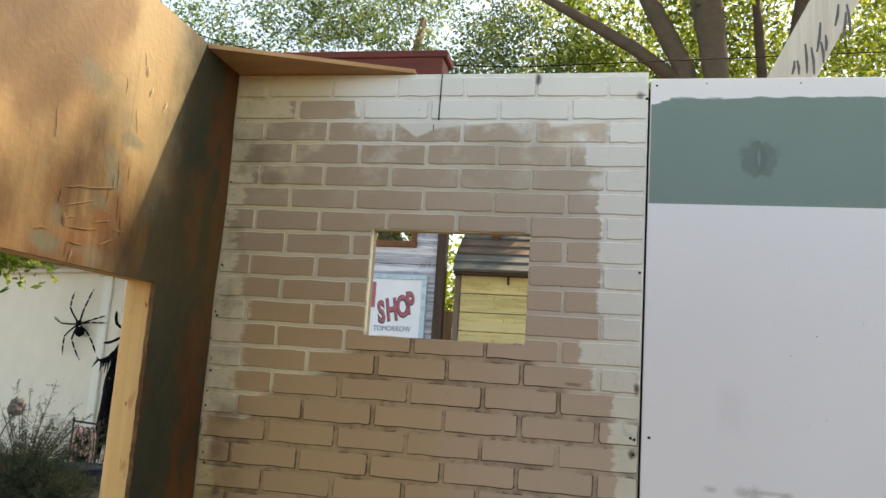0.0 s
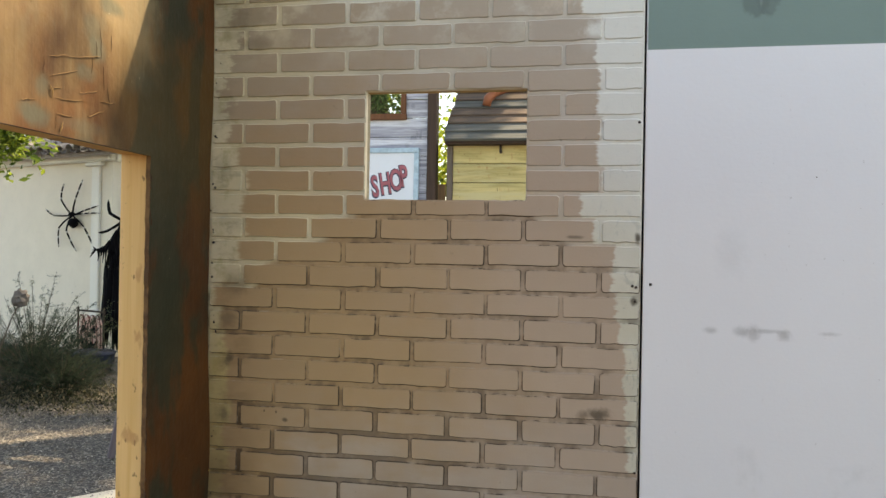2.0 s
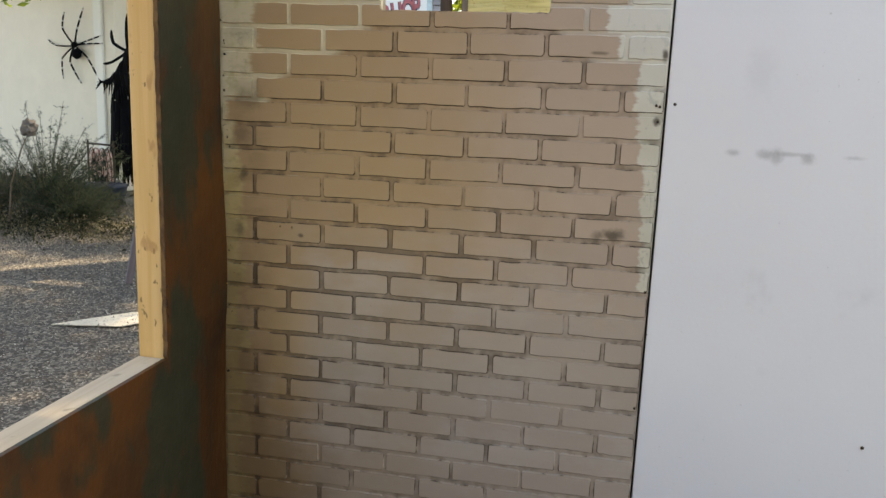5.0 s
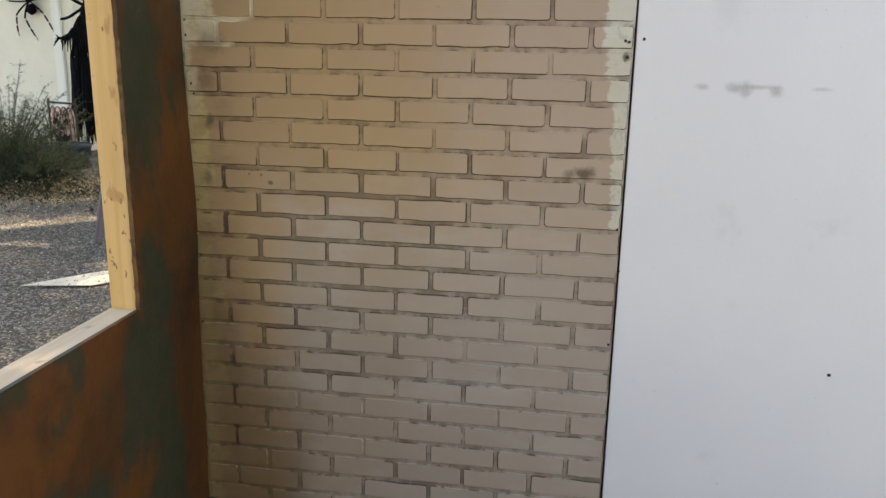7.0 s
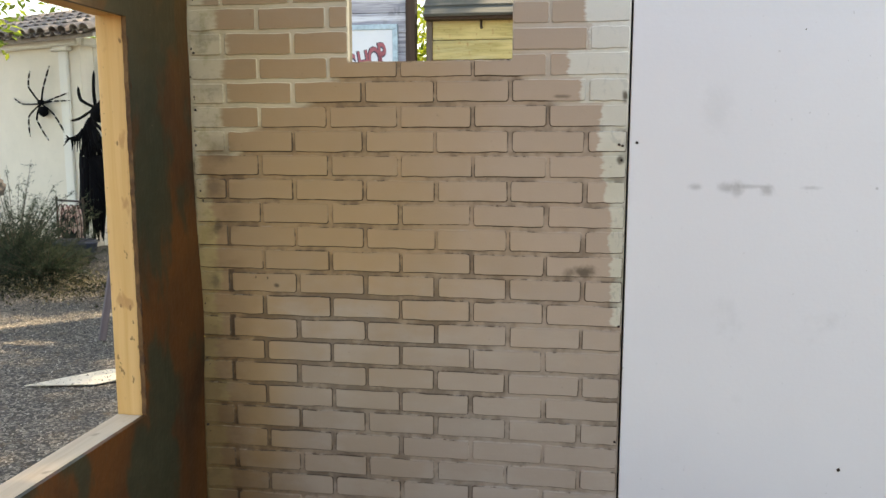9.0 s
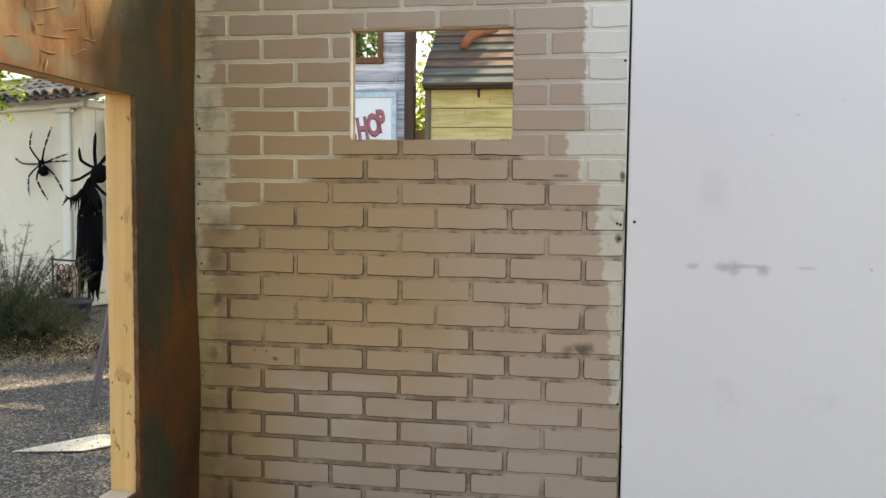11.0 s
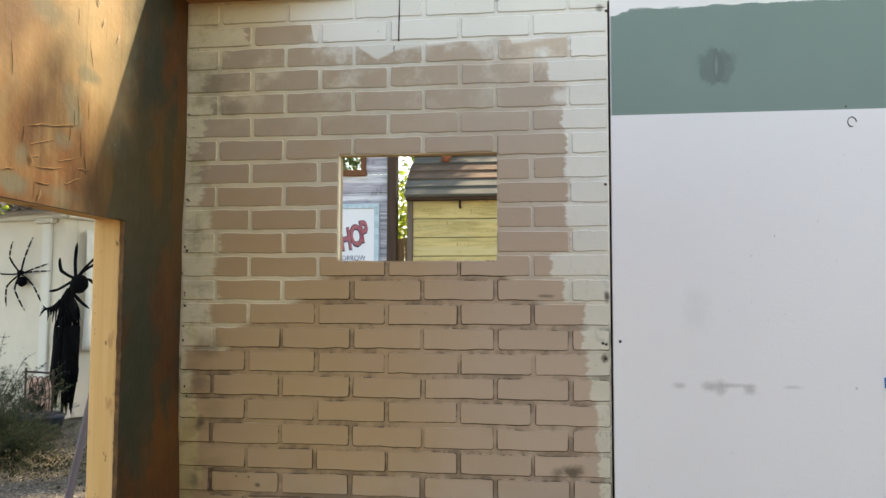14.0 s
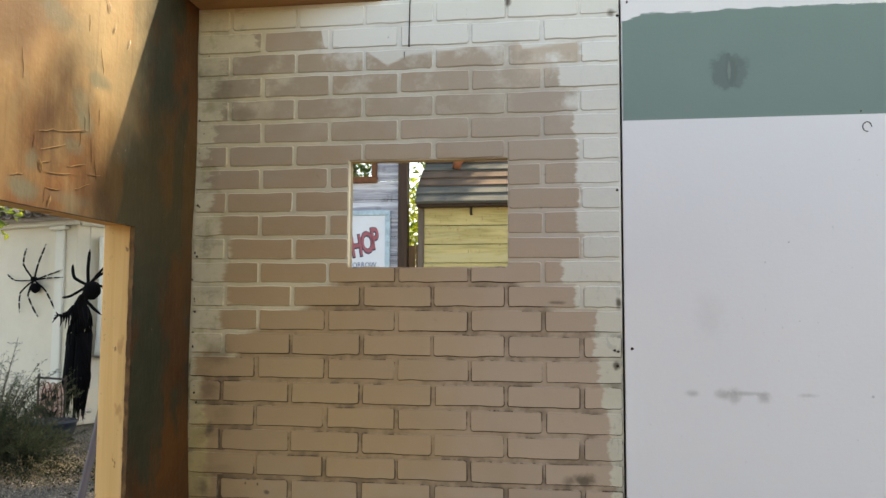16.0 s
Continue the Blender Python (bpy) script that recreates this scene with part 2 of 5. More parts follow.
    for spot in ((1.122, 1.098, 0.040, 0.020, 0.8), (1.08, 1.09, 0.02, 0.02, 0.5), (1.055, 1.57, 0.03, 0.006, 0.6), (1.217, 1.568, 0.010, 0.018, 0.9), (1.209, 1.403, 0.014, 0.014, 0.8), (0.065, 1.205, 0.02, 0.025, 0.7), (0.06, 1.32, 0.03, 0.03, 0.4),
                 (0.24, 1.035, 0.012, 0.008, 0.8), (0.178, 1.058, 0.004, 0.005, 0.9), (0.214, 1.056, 0.004, 0.006, 0.9), (0.055, 1.04, 0.02, 0.03, 0.6), (0.92, 2.425, 0.012, 0.025, 0.9), (1.205, 2.37, 0.016, 0.014, 0.7), (0.09, 2.19, 0.03, 0.09, 0.2), (0.03, 1.95, 0.05, 0.12, 0.2), (0.05, 2.22, 0.08, 0.09, 0.2),
                 (0.14, 2.12, 0.06, 0.03, 0.2), (0.035, 1.75, 0.04, 0.06, 0.25), (0.09, 1.42, 0.05, 0.04, 0.35), (0.06, 1.60, 0.05, 0.04, 0.2)):
        col = stain(*spot, col)
    if what == "brick":
        col = m.mix(m.op("MULTIPLY", m.rnd(), 0.10), col, (0.15, 0.115, 0.09))
    else:
        # dirt plus groove shadow put into the colour, stronger on edges facing down
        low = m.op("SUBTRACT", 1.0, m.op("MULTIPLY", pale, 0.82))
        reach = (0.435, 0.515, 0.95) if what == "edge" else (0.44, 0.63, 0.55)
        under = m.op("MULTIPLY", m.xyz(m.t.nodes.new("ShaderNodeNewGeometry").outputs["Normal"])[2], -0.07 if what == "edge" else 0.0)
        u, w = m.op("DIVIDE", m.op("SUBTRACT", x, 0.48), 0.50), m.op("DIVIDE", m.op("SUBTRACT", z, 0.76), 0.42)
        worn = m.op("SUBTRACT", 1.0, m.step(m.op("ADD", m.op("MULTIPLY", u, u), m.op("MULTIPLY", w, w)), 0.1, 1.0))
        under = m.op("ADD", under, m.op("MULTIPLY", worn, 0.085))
        col = m.mix(m.op("MULTIPLY", low, 0.20 if what == "edge" else 0.07), col, GRIME_SHADE)
        dirt_shade = m.step(m.op("ADD", under, m.op("ADD", m.op("MULTIPLY", m.noise(p, 12, 5 if what == "edge" else 3, 0.7), 0.65), m.op("MULTIPLY", m.noise(p, 2.6, 3), 0.35))), reach[0], reach[1])
        col = m.mix(m.op("MULTIPLY", m.op("MULTIPLY", dirt_shade, low), reach[2]), col, GRIME_SHADE)
        halves = m.op("MULTIPLY", m.op("SUBTRACT", 1.0, m.step(m.op("ABSOLUTE", m.op("SUBTRACT", x, BRICK / 2)), 0.006, 0.012)), m.op("SUBTRACT", 1.0, m.step(z, 1.12, 1.2)))
        halves = m.op("MULTIPLY", halves, m.op("LESS_THAN", m.op("FRACT", m.op("DIVIDE", m.op("SUBTRACT", z, ROW_Z - 2.71), 2 * COURSE)), 0.5))
        col = m.mix(m.op("MULTIPLY", m.op("MULTIPLY", halves, m.step(m.noise(p, 14, 4), 0.35, 0.55)), 0.8), col, GRIME_SHADE)
    if what == "edge":
        chip = m.step(m.noise(p, 21, 5, 0.7), 0.57, 0.62)
        col = m.mix(m.op("MULTIPLY", chip, 0.3), col, (0.50, 0.41, 0.31))
    h = m.op("ADD", m.op("MULTIPLY", fine, 0.3), m.op("ADD", m.noise(p, 40, 4), m.op("MULTIPLY", brush, 0.5)))
    m.bump(h, 0.16, 0.003)
    return m.done(col, m.op("ADD", m.op("MULTIPLY", fine, 0.25), 0.48))


# grey-green daubs on the upper plywood: y, z, half width, half height, strength
DAUBS = ((-0.495, 2.075, 0.052, 0.021, 0.8),
              (-0.561, 2.016, 0.043, 0.035, 0.6),
              (-0.546, 1.968, 0.031, 0.031, 0.75),
              (-0.585, 1.905, 0.033, 0.02, 0.6),
              (-0.729, 1.846, 0.024, 0.027, 0.7),
              (-0.744, 1.788, 0.059, 0.025, 0.9),
              (-0.655, 2.177, 0.072, 0.046, 0.7),
              (-0.522, 2.12, 0.036, 0.039, 0.35),
              (-0.382, 1.93, 0.08, 0.036, 0.3),
              (-0.599, 1.786, 0.084, 0.017, 0.4))


def plywood_paint(name):
    """Plywood daubed with rust orange, brown and dark green."""
    m = Mat(name, 0.5)
    p = m.pos()
    q = m.scaled(p, (1, 1.0, 0.55))
    a = m.noise(q, 3.4, 5, 0.6, 0.6)
    b = m.noise(m.scaled(p, (1, 1.4, 0.7)), 3.8, 4, 0.55, 0.3)
    fray = m.op("MULTIPLY", m.op("SUBTRACT", m.noise(m.scaled(p, (1, 15, 10)), 1.0, 5, 0.6), 0.5), 0.16)
    y, z = m.xyz(p)[1:3]
    col = m.ramp(a, [(0.28, (0.026, 0.011, 0.005)), (0.45, (0.060, 0.022, 0.006)), (0.60, (0.108, 0.037, 0.008)), (0.78, (0.038, 0.015, 0.006))])
    tan = m.step(m.op("ADD", m.noise(q, 2.6, 4), fray), 0.32, 0.56)
    col = m.mix(m.op("MULTIPLY", m.op("MULTIPLY", m.op("MULTIPLY", tan, m.step(z, 1.5, 1.85)), m.step(m.op("MULTIPLY", y, -1.0), 0.28, 0.50)), 0.92), col, m.mix(m.noise(q, 6, 4), (0.172, 0.104, 0.042), (0.275, 0.186, 0.088)))
    # lighter green for the sunlit part, so some sun brightness is in the colour
    away = m.op("MULTIPLY", m.step(z, 1.72, 1.80), m.op("SUBTRACT", 1.0, m.step(y, -0.52, -0.38)))
    strip = m.op("MULTIPLY", m.step(y, -0.50, -0.30), m.op("SUBTRACT", 1.0, m.step(y, -0.21, -0.07)))
    bias = m.op("SUBTRACT", m.op("MULTIPLY", strip, 0.125), m.op("MULTIPLY", m.step(y, -0.16, -0.05), 0.03))
    green = m.step(m.op("ADD", b, m.op("ADD", fray, bias)), 0.52, 0.62)
    daub = m.mix(m.noise(p, 7, 4), (0.011, 0.017, 0.009), (0.032, 0.042, 0.025))
    col = m.mix(m.op("MULTIPLY", green, m.op("SUBTRACT", 0.85, m.op("MULTIPLY", away, 0.6))), col, m.mix(away, daub, m.mix(m.noise(p, 9, 3), (0.10, 0.10, 0.065), (0.19, 0.185, 0.12))))
    ochre = m.op("MULTIPLY", m.step(m.op("ADD", z, m.op("MULTIPLY", fray, 1.5)), 1.5, 1.85), m.op("MULTIPLY", m.op("SUBTRACT", 1.0, m.step(z, 2.0, 2.15)), m.op("SUBTRACT", 1.0, m.step(m.op("ADD", m.op("MULTIPLY", y, -1.0), fray), 0.36, 0.56))))
    col = m.mix(m.op("MULTIPLY", ochre, m.op("SUBTRACT", 0.60, m.op("MULTIPLY", green, 0.3))), col, m.mix(m.noise(q, 5, 4), (0.055, 0.031, 0.008), (0.12, 0.071, 0.018)))
    cloudy = m.op("MULTIPLY", m.op("SUBTRACT", m.noise(q, 3.2, 4, 0.55, 0.4), 0.5), 0.7)
    # darker brown coat, with soft leaf shadow put into the same colour
    brown = m.op("MULTIPLY", m.step(m.op("ADD", m.op("MULTIPLY", y, -1.0), cloudy), 0.50, 0.74), m.step(m.op("ADD", z, cloudy), 1.94, 2.14))
    col = m.mix(m.op("MULTIPLY", brown, 0.85), col, m.mix(m.noise(q, 5, 4), (0.085, 0.044, 0.019), (0.135, 0.074, 0.032)))
    # pale straw stops near the shadow line; sun brightness is partly painted in
    straw = m.op("MULTIPLY", m.op("MULTIPLY", m.step(m.op("ADD", m.op("MULTIPLY", y, -1.0), fray), 0.24, 0.40), m.op("SUBTRACT", 1.0, m.step(m.op("ADD", m.op("MULTIPLY", y, -1.0), cloudy), 0.50, 0.66))), m.step(m.op("ADD", z, cloudy), 1.96, 2.12))
    col = m.mix(m.op("MULTIPLY", straw, 0.65), col, m.mix(m.noise(q, 7, 4), (0.24, 0.168, 0.082), (0.35, 0.262, 0.145)))
    for cy, cz, ry, rz, k in DAUBS:
        u, w = m.op("DIVIDE", m.op("SUBTRACT", y, cy), ry), m.op("DIVIDE", m.op("SUBTRACT", z, cz), rz)
        dd = m.op("ADD", m.op("SQRT", m.op("ADD", m.op("MULTIPLY", u, u), m.op("MULTIPLY", w, w))), m.op("ADD", m.op("MULTIPLY", fray, 7.0), m.op("MULTIPLY", m.op("SUBTRACT", m.noise(p, 11, 4, 0.6), 0.5), 1.6)))
        col = m.mix(m.op("MULTIPLY", m.op("SUBTRACT", 1.0, m.step(dd, 0.35, 1.25)), m.op("MULTIPLY", k, 0.85)), col, m.mix(m.noise(p, 9, 3), (0.055, 0.065, 0.046), (0.125, 0.13, 0.09)))
    streak = m.noise(m.scaled(p, (1, 70, 3)), 1.0, 4)
    col = m.mix(m.op("MULTIPLY", m.step(streak, 0.55, 0.75), 0.3), col, (0.05, 0.025, 0.012))
    specks = m.step(m.noise(p, 60, 3, 0.7), 0.72, 0.76)
    col = m.mix(m.op("MULTIPLY", specks, 0.5), col, (0.45, 0.36, 0.25))
    m.bump(m.op("ADD", m.op("MULTIPLY", streak, 0.6), m.noise(p, 60, 4)), 0.35, 0.004)
    return m.done(col, m.op("ADD", m.op("MULTIPLY", m.noise(p, 20, 3), 0.3), 0.36))


def wood(name, light, dark, grain=(30, 30, 2.0), rough=0.65, knots=True, wear=None, specks=False):
    m = Mat(name, rough)
    p = m.local()
    g = m.noise(m.scaled(p, grain), 1.0, 5, 0.6, 0.4)
    col = m.mix(m.step(g, 0.32, 0.70), light, dark)
    col = m.mix(m.op("MULTIPLY", m.noise(p, 5, 3), 0.35), col, tuple(0.6 * c for c in dark))
    if knots:
        k = m.step(m.noise(m.scaled(p, (14, 14, 7)), 1.0, 2, 0.4), 0.63, 0.68)
        col = m.mix(m.op("MULTIPLY", k, 0.65), col, tuple(0.42 * c for c in dark))
    if specks:
        k = m.step(m.noise(m.scaled(p, (75, 75, 38)), 1.0, 2, 0.4), 0.69, 0.73)
        col = m.mix(m.op("MULTIPLY", k, 0.75), col, (0.10, 0.05, 0.02))
        k = m.step(m.noise(m.scaled(p, (26, 26, 12)), 1.0, 3, 0.5), 0.64, 0.74)
        col = m.mix(m.op("MULTIPLY", k, 0.6), col, (0.40, 0.18, 0.07))
        k = m.step(m.noise(m.scaled(p, (60, 60, 6)), 1.0, 4, 0.6), 0.62, 0.72)
        col = m.mix(m.op("MULTIPLY", k, 0.15), col, (0.48, 0.26, 0.10))
    if wear:
        w = m.step(m.noise(m.scaled(p, tuple(0.5 * s for s in grain)), 1.0, 6, 0.7), 0.48, 0.60)
        col = m.mix(w, col, wear)
    col = m.mix(m.op("MULTIPLY", m.rnd(), 0.22), col, tuple(0.55 * c for c in dark))
    m.bump(g, 0.3, 0.003)
    return m.done(col)


def plain(name, colour, rough=0.6, metal=0.0, var=0.25, scale=12.0, bump=0.15):
    m = Mat(name, rough, metal)
    p = m.local()
    n = m.noise(p, scale, 5, 0.6)
    col = m.mix(n, tuple(c * (1 - var) for c in colour), tuple(min(0.9, c * (1 + var)) for c in colour))
    col = m.mix(m.op("MULTIPLY", m.step(m.noise(p, scale * 5, 3), 0.5, 0.75), var * 0.6), col, tuple(0.5 * c for c in colour))
    m.bump(m.noise(p, scale * 6, 4), bump, 0.004)
    return m.done(col)


def leaf_mat(name, a, b, c):
    m = Mat(name, 0.45)
    col = m.ramp(m.island(), [(0.0, a), (0.55, b), (1.0, c)])
    m.b.inputs["Transmission Weight"].default_value = 0.0
    m.put(m.b.inputs["Base Color"], col)
    tr = m.n("BsdfTranslucent", col)
    mixed = m.n("MixShader", 0.58, m.b.outputs[0], tr.outputs[0])
    m.t.links.new(mixed.outputs[0], m.t.nodes["Material Output"].inputs[0])
    return m.m


def board_paint(name):
    """White painted board with a grey-green band and smudges."""
    m = Mat(name, 0.38)
    p = m.pos()
    x, y, z = m.xyz(p)
    n = m.op("SUBTRACT", m.noise(m.scaled(p, (1, 1, 2.2)), 9, 6, 0.65), 0.5)
    fine = m.op("SUBTRACT", m.noise(m.scaled(p, (20, 1, 150)), 1.0, 4), 0.5)
    white = m.mix(m.noise(p, 2.2, 4), (0.79, 0.78, 0.80), (0.86, 0.85, 0.86))
    low = m.op("MULTIPLY", m.step(m.noise(p, 5.5, 5, 0.6), 0.60, 0.76), 0.20)
    white = m.mix(low, white, (0.50, 0.50, 0.49))
    white = m.mix(m.op("MULTIPLY", m.step(m.noise(p, 70, 3), 0.70, 0.76), 0.35), white, (0.40, 0.38, 0.36))
    green = m.mix(m.noise(p, 4, 4), (0.165, 0.245, 0.22), (0.205, 0.285, 0.255))
    up = m.step(m.op("SUBTRACT", m.op("ADD", 2.366, m.op("ADD", m.op("MULTIPLY", n, 0.028), m.op("MULTIPLY", fine, 0.012))), z), -0.0015, 0.003)
    down = m.step(m.op("SUBTRACT", z, 2.067), -0.001, 0.001)
    inn = m.step(m.op("SUBTRACT", x, m.op("ADD", 1.2335, m.op("MULTIPLY", m.step(m.op("ADD", z, m.op("MULTIPLY", fine, 0.06)), 2.345, 2.36), 0.05))), -0.002, 0.003)
    band = m.op("MULTIPLY", m.op("MULTIPLY", up, down), inn)
    col = m.mix(band, white, green)

    def blot(cx, cz, rx, rz, strength, colour, base, soft=0.05):
        u = m.op("DIVIDE", m.op("SUBTRACT", x, cx), rx)
        w = m.op("DIVIDE", m.op("SUBTRACT", z, cz), rz)
        d = m.op("SQRT", m.op("ADD", m.op("MULTIPLY", u, u), m.op("MULTIPLY", w, w)))
        d = m.op("ADD", d, m.op("MULTIPLY", m.op("SUBTRACT", m.noise(p, 34, 5, 0.7), 0.5), 1.5))
        return m.mix(m.op("MULTIPLY", m.op("SUBTRACT", 1.0, m.step(d, soft, 1.25)), strength), base, colour)

    smear = (0.36, 0.35, 0.34)
    col = blot(1.503, 2.192, 0.034, 0.046, 0.55, (0.10, 0.13, 0.12), col, 0.85)
    col = blot(1.533, 2.196, 0.026, 0.044, 0.5, (0.11, 0.14, 0.13), col, 0.85)
    col = blot(1.548, 2.218, 0.022, 0.016, 0.3, (0.11, 0.14, 0.13), col, 0.6)
    col = blot(1.5155, 2.195, 0.0045, 0.026, 0.55, (0.24, 0.30, 0.27), col, 0.5)
    for cx, cz, rx, rz, k in ((1.405, 1.333, 0.020, 0.010, 0.5), (1.485, 1.332, 0.030, 0.016, 0.55), (1.510, 1.328, 0.022, 0.024, 0.5),
                              (1.585, 1.326, 0.022, 0.018, 0.55), (1.545, 1.335, 0.055, 0.007, 0.45), (1.69, 1.333, 0.03, 0.007, 0.4),
                              (1.452, 1.535, 0.045, 0.075, 0.11), (1.85, 1.333, 0.004, 0.004, 0.6)):
        col = blot(cx, cz, rx, rz, k, smear, col)
    m.bump(m.op("ADD", m.noise(p, 90, 3), m.op("MULTIPLY", fine, 0.5)), 0.12, 0.003)
    return m.done(col, m.op("ADD", m.op("MULTIPLY", m.noise(p, 12, 3), 0.2), 0.30))


def ground_mat(name):
    m = Mat(name, 0.9)
    p = m.pos()
    big = m.noise(p, 0.5, 5)
    col = m.mix(big, (0.055, 0.049, 0.042), (0.10, 0.088, 0.074))
    chips = m.n("TexVoronoi", Vector=p, Scale=75.0)
    col = m.mix(0.6, col, m.ramp(chips.outputs["Color"], [(0.1, (0.02, 0.018, 0.016)), (0.5, (0.07, 0.062, 0.053)), (0.9, (0.42, 0.37, 0.30))]))
    col = m.mix(m.op("MULTIPLY", m.step(m.noise(p, 9, 4), 0.55, 0.7), 0.4), col, (0.14, 0.095, 0.055))
    m.bump(m.op("ADD", m.op("MULTIPLY", chips.outputs["Distance"], 0.6), m.noise(p, 25, 5)), 0.9, 0.012)
    return m.done(col)


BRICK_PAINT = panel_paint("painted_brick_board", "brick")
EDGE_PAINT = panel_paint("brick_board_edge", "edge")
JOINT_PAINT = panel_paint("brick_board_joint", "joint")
PLY = plywood_paint("daubed_plywood")
PLY_EDGE = wood("plywood_edge", (0.42, 0.27, 0.13), (0.22, 0.12, 0.05), (4, 4, 90), 0.8, False)
PINE = wood("pale_pine", (0.88, 0.57, 0.26), (0.76, 0.45, 0.17), (45, 45, 1.6), 0.6, False, None, True)
GREY_PINE = wood("greyed_pine", (0.72, 0.57, 0.40), (0.58, 0.44, 0.30), (45, 2.0, 45), 0.7)
BOARD = board_paint("white_board")
DARK = plain("dark_gap", (0.02, 0.018, 0.016), 0.9)
NAIL = plain("rusty_steel", (0.05, 0.035, 0.028), 0.55, 0.6)
YELLOW_NAIL = plain("brass_screw", (0.65, 0.5, 0.12), 0.35, 0.8)
RED_WOOD = wood("red_brown_wood", (0.20, 0.045, 0.03), (0.12, 0.03, 0.022), (3, 40, 40), 0.6, False)
GROUND = ground_mat("gravel")


# ---- building helpers ----
def part(name, bm, material, parent=None, label="", smooth=False):
    """Links a bmesh as one mesh object under a thing or part."""
    me = bpy.data.meshes.new(name)
    bm.normal_update()
    bm.to_mesh(me)
    bm.free()
    me.materials.append(material)
    if smooth:
        me.shade_smooth()
    ob = new(name, me)
    if parent:
        ob.parent = parent
    return tagged(ob, label)


def thing(name, place, label, category, group="", kind="", turn=0.0):
    """An empty at a thing's base, to hold its parts."""
    ob = new(name)
    ob.matrix_world = pose(*place, 0, 0, turn)
    return tagged(ob, label, category, group, kind)


def box(bm, lo, hi, bevel=0.0, turn=None):
    """A box between two corners, its edges eased."""
    made = bmesh.ops.create_cube(bm, size=1.0)["verts"]
    c, s = [(a + b) / 2 for a, b in zip(lo, hi)], [abs(b - a) for a, b in zip(lo, hi)]
    bmesh.ops.transform(bm, verts=made, matrix=Matrix.Translation(c) @ Matrix.Diagonal((*s, 1)))
    if bevel:
        edges = list({e for v in made for e in v.link_edges})
        made = list({v for f in bmesh.ops.bevel(bm, geom=edges, offset=bevel, segments=1, affect="EDGES")["faces"] for v in f.verts})
    if turn is not None:
        bmesh.ops.transform(bm, verts=[v for v in made if v.is_valid], matrix=turn)
    return bm


def boxed(lo, hi, bevel=0.003):
    return box(bmesh.new(), lo, hi, bevel)


def tube(bm, points, radii, sides=8, caps=True):
    """A tapered tube along points."""
    pts = [Vector(p) for p in points]
    rings, side = [], None
    for i, p in enumerate(pts):
        d = (pts[min(i + 1, len(pts) - 1)] - pts[max(i - 1, 0)]).normalized()
        if side is None:
            side = d.orthogonal().normalized()
        side = (side - d * side.dot(d)).normalized()
        up = d.cross(side)
        r = radii[i] if isinstance(radii, (list, tuple)) else radii
        rings.append([bm.verts.new(p + r * (math.cos(a) * side + math.sin(a) * up)) for a in (2 * math.pi * k / sides for k in range(sides))])
    for a, b in zip(rings, rings[1:]):
        for k in range(sides):
            bm.faces.new((a[k], a[(k + 1) % sides], b[(k + 1) % sides], b[k]))
    if caps:
        bm.faces.new(rings[0][::-1])
        bm.faces.new(rings[-1])
    return bm


def blob(bm, centre, size, seed=0, rough=0.15, detail=2):
    made = bmesh.ops.create_icosphere(bm, subdivisions=detail, radius=1.0)["verts"]
    for v in made:
        k = 1 + rough * noise.noise(v.co * 2.3 + Vector((seed, seed * 1.7, 3.1)))
        v.co = Vector(centre) + Vector([a * b * k for a, b in zip(v.co, size)])
    return bm


def sheet(bm, outline, front, back, axis="y"):
    """A flat board: an outline of (u, v) given a thickness."""
    a = [bm.verts.new((u, front, v) if axis == "y" else (front, u, v) if axis == "x" else (u, v, front)) for u, v in outline]
    b = [bm.verts.new((u, back, v) if axis == "y" else (back, u, v) if axis == "x" else (u, v, back)) for u, v in outline]
    n = len(a)
    bm.faces.new(a)
    bm.faces.new(b[::-1])
    for i in range(n):
        bm.faces.new((a[i], b[i], b[(i + 1) % n], a[(i + 1) % n]))
    bmesh.ops.recalc_face_normals(bm, faces=bm.faces)
    return bm


def many(name, centres, normals, sizes, aspect, material, parent=None, label="", rng=None):
    """Small leaf-shaped faces at the given places, one mesh."""
    n = len(centres)
    rng = rng or np.random.default_rng(1)
    nrm = normals / np.linalg.norm(normals, axis=1)[:, None]
    t = np.cross(nrm, rng.normal(size=(n, 3)))
    t /= np.linalg.norm(t, axis=1)[:, None] + 1e-9
    s = np.cross(nrm, t)
    L, W = sizes[:, None], sizes[:, None] * aspect
    v = np.stack([centres - t * L, centres + s * W + nrm * W * 0.3, centres + t * L, centres - s * W + nrm * W * 0.3], 1).reshape(-1, 3)
    me = bpy.data.meshes.new(name)
    me.from_pydata(v.tolist(), [], np.arange(4 * n).reshape(-1, 4).tolist())
    me.materials.append(material)
    ob = new(name, me)
    if parent:
        ob.parent = parent
    return tagged(ob, label)


# ---- ground ----
rng = np.random.default_rng(7)
bm = bmesh.new()
bmesh.ops.create_grid(bm, x_segments=120, y_segments=120, size=1.0)
for v in bm.verts:
    u = [math.copysign(12 * abs(c) + 1500 * abs(c) ** 9, c) for c in v.co[:2]]
    near = max(0.0, 1 - math.hypot(*u) / 30)
    v.co = (u[0] - 2, u[1] + 3, near * 0.016 * noise.noise(Vector((u[0] * 0.9, u[1] * 0.9, 0))) - 0.01)
ground = part("ground", bm, GROUND, None, "", True)
tagged(ground, "grey gravel and dust with leaf litter and patches of sun", "ground", kind="structure")

# ---- brick panel wall ----
WX0, WX1, WZ0, WZ1 = 0.466, 0.919, 1.668, 1.973     # the opening
W = 1.226
bm = bmesh.new()
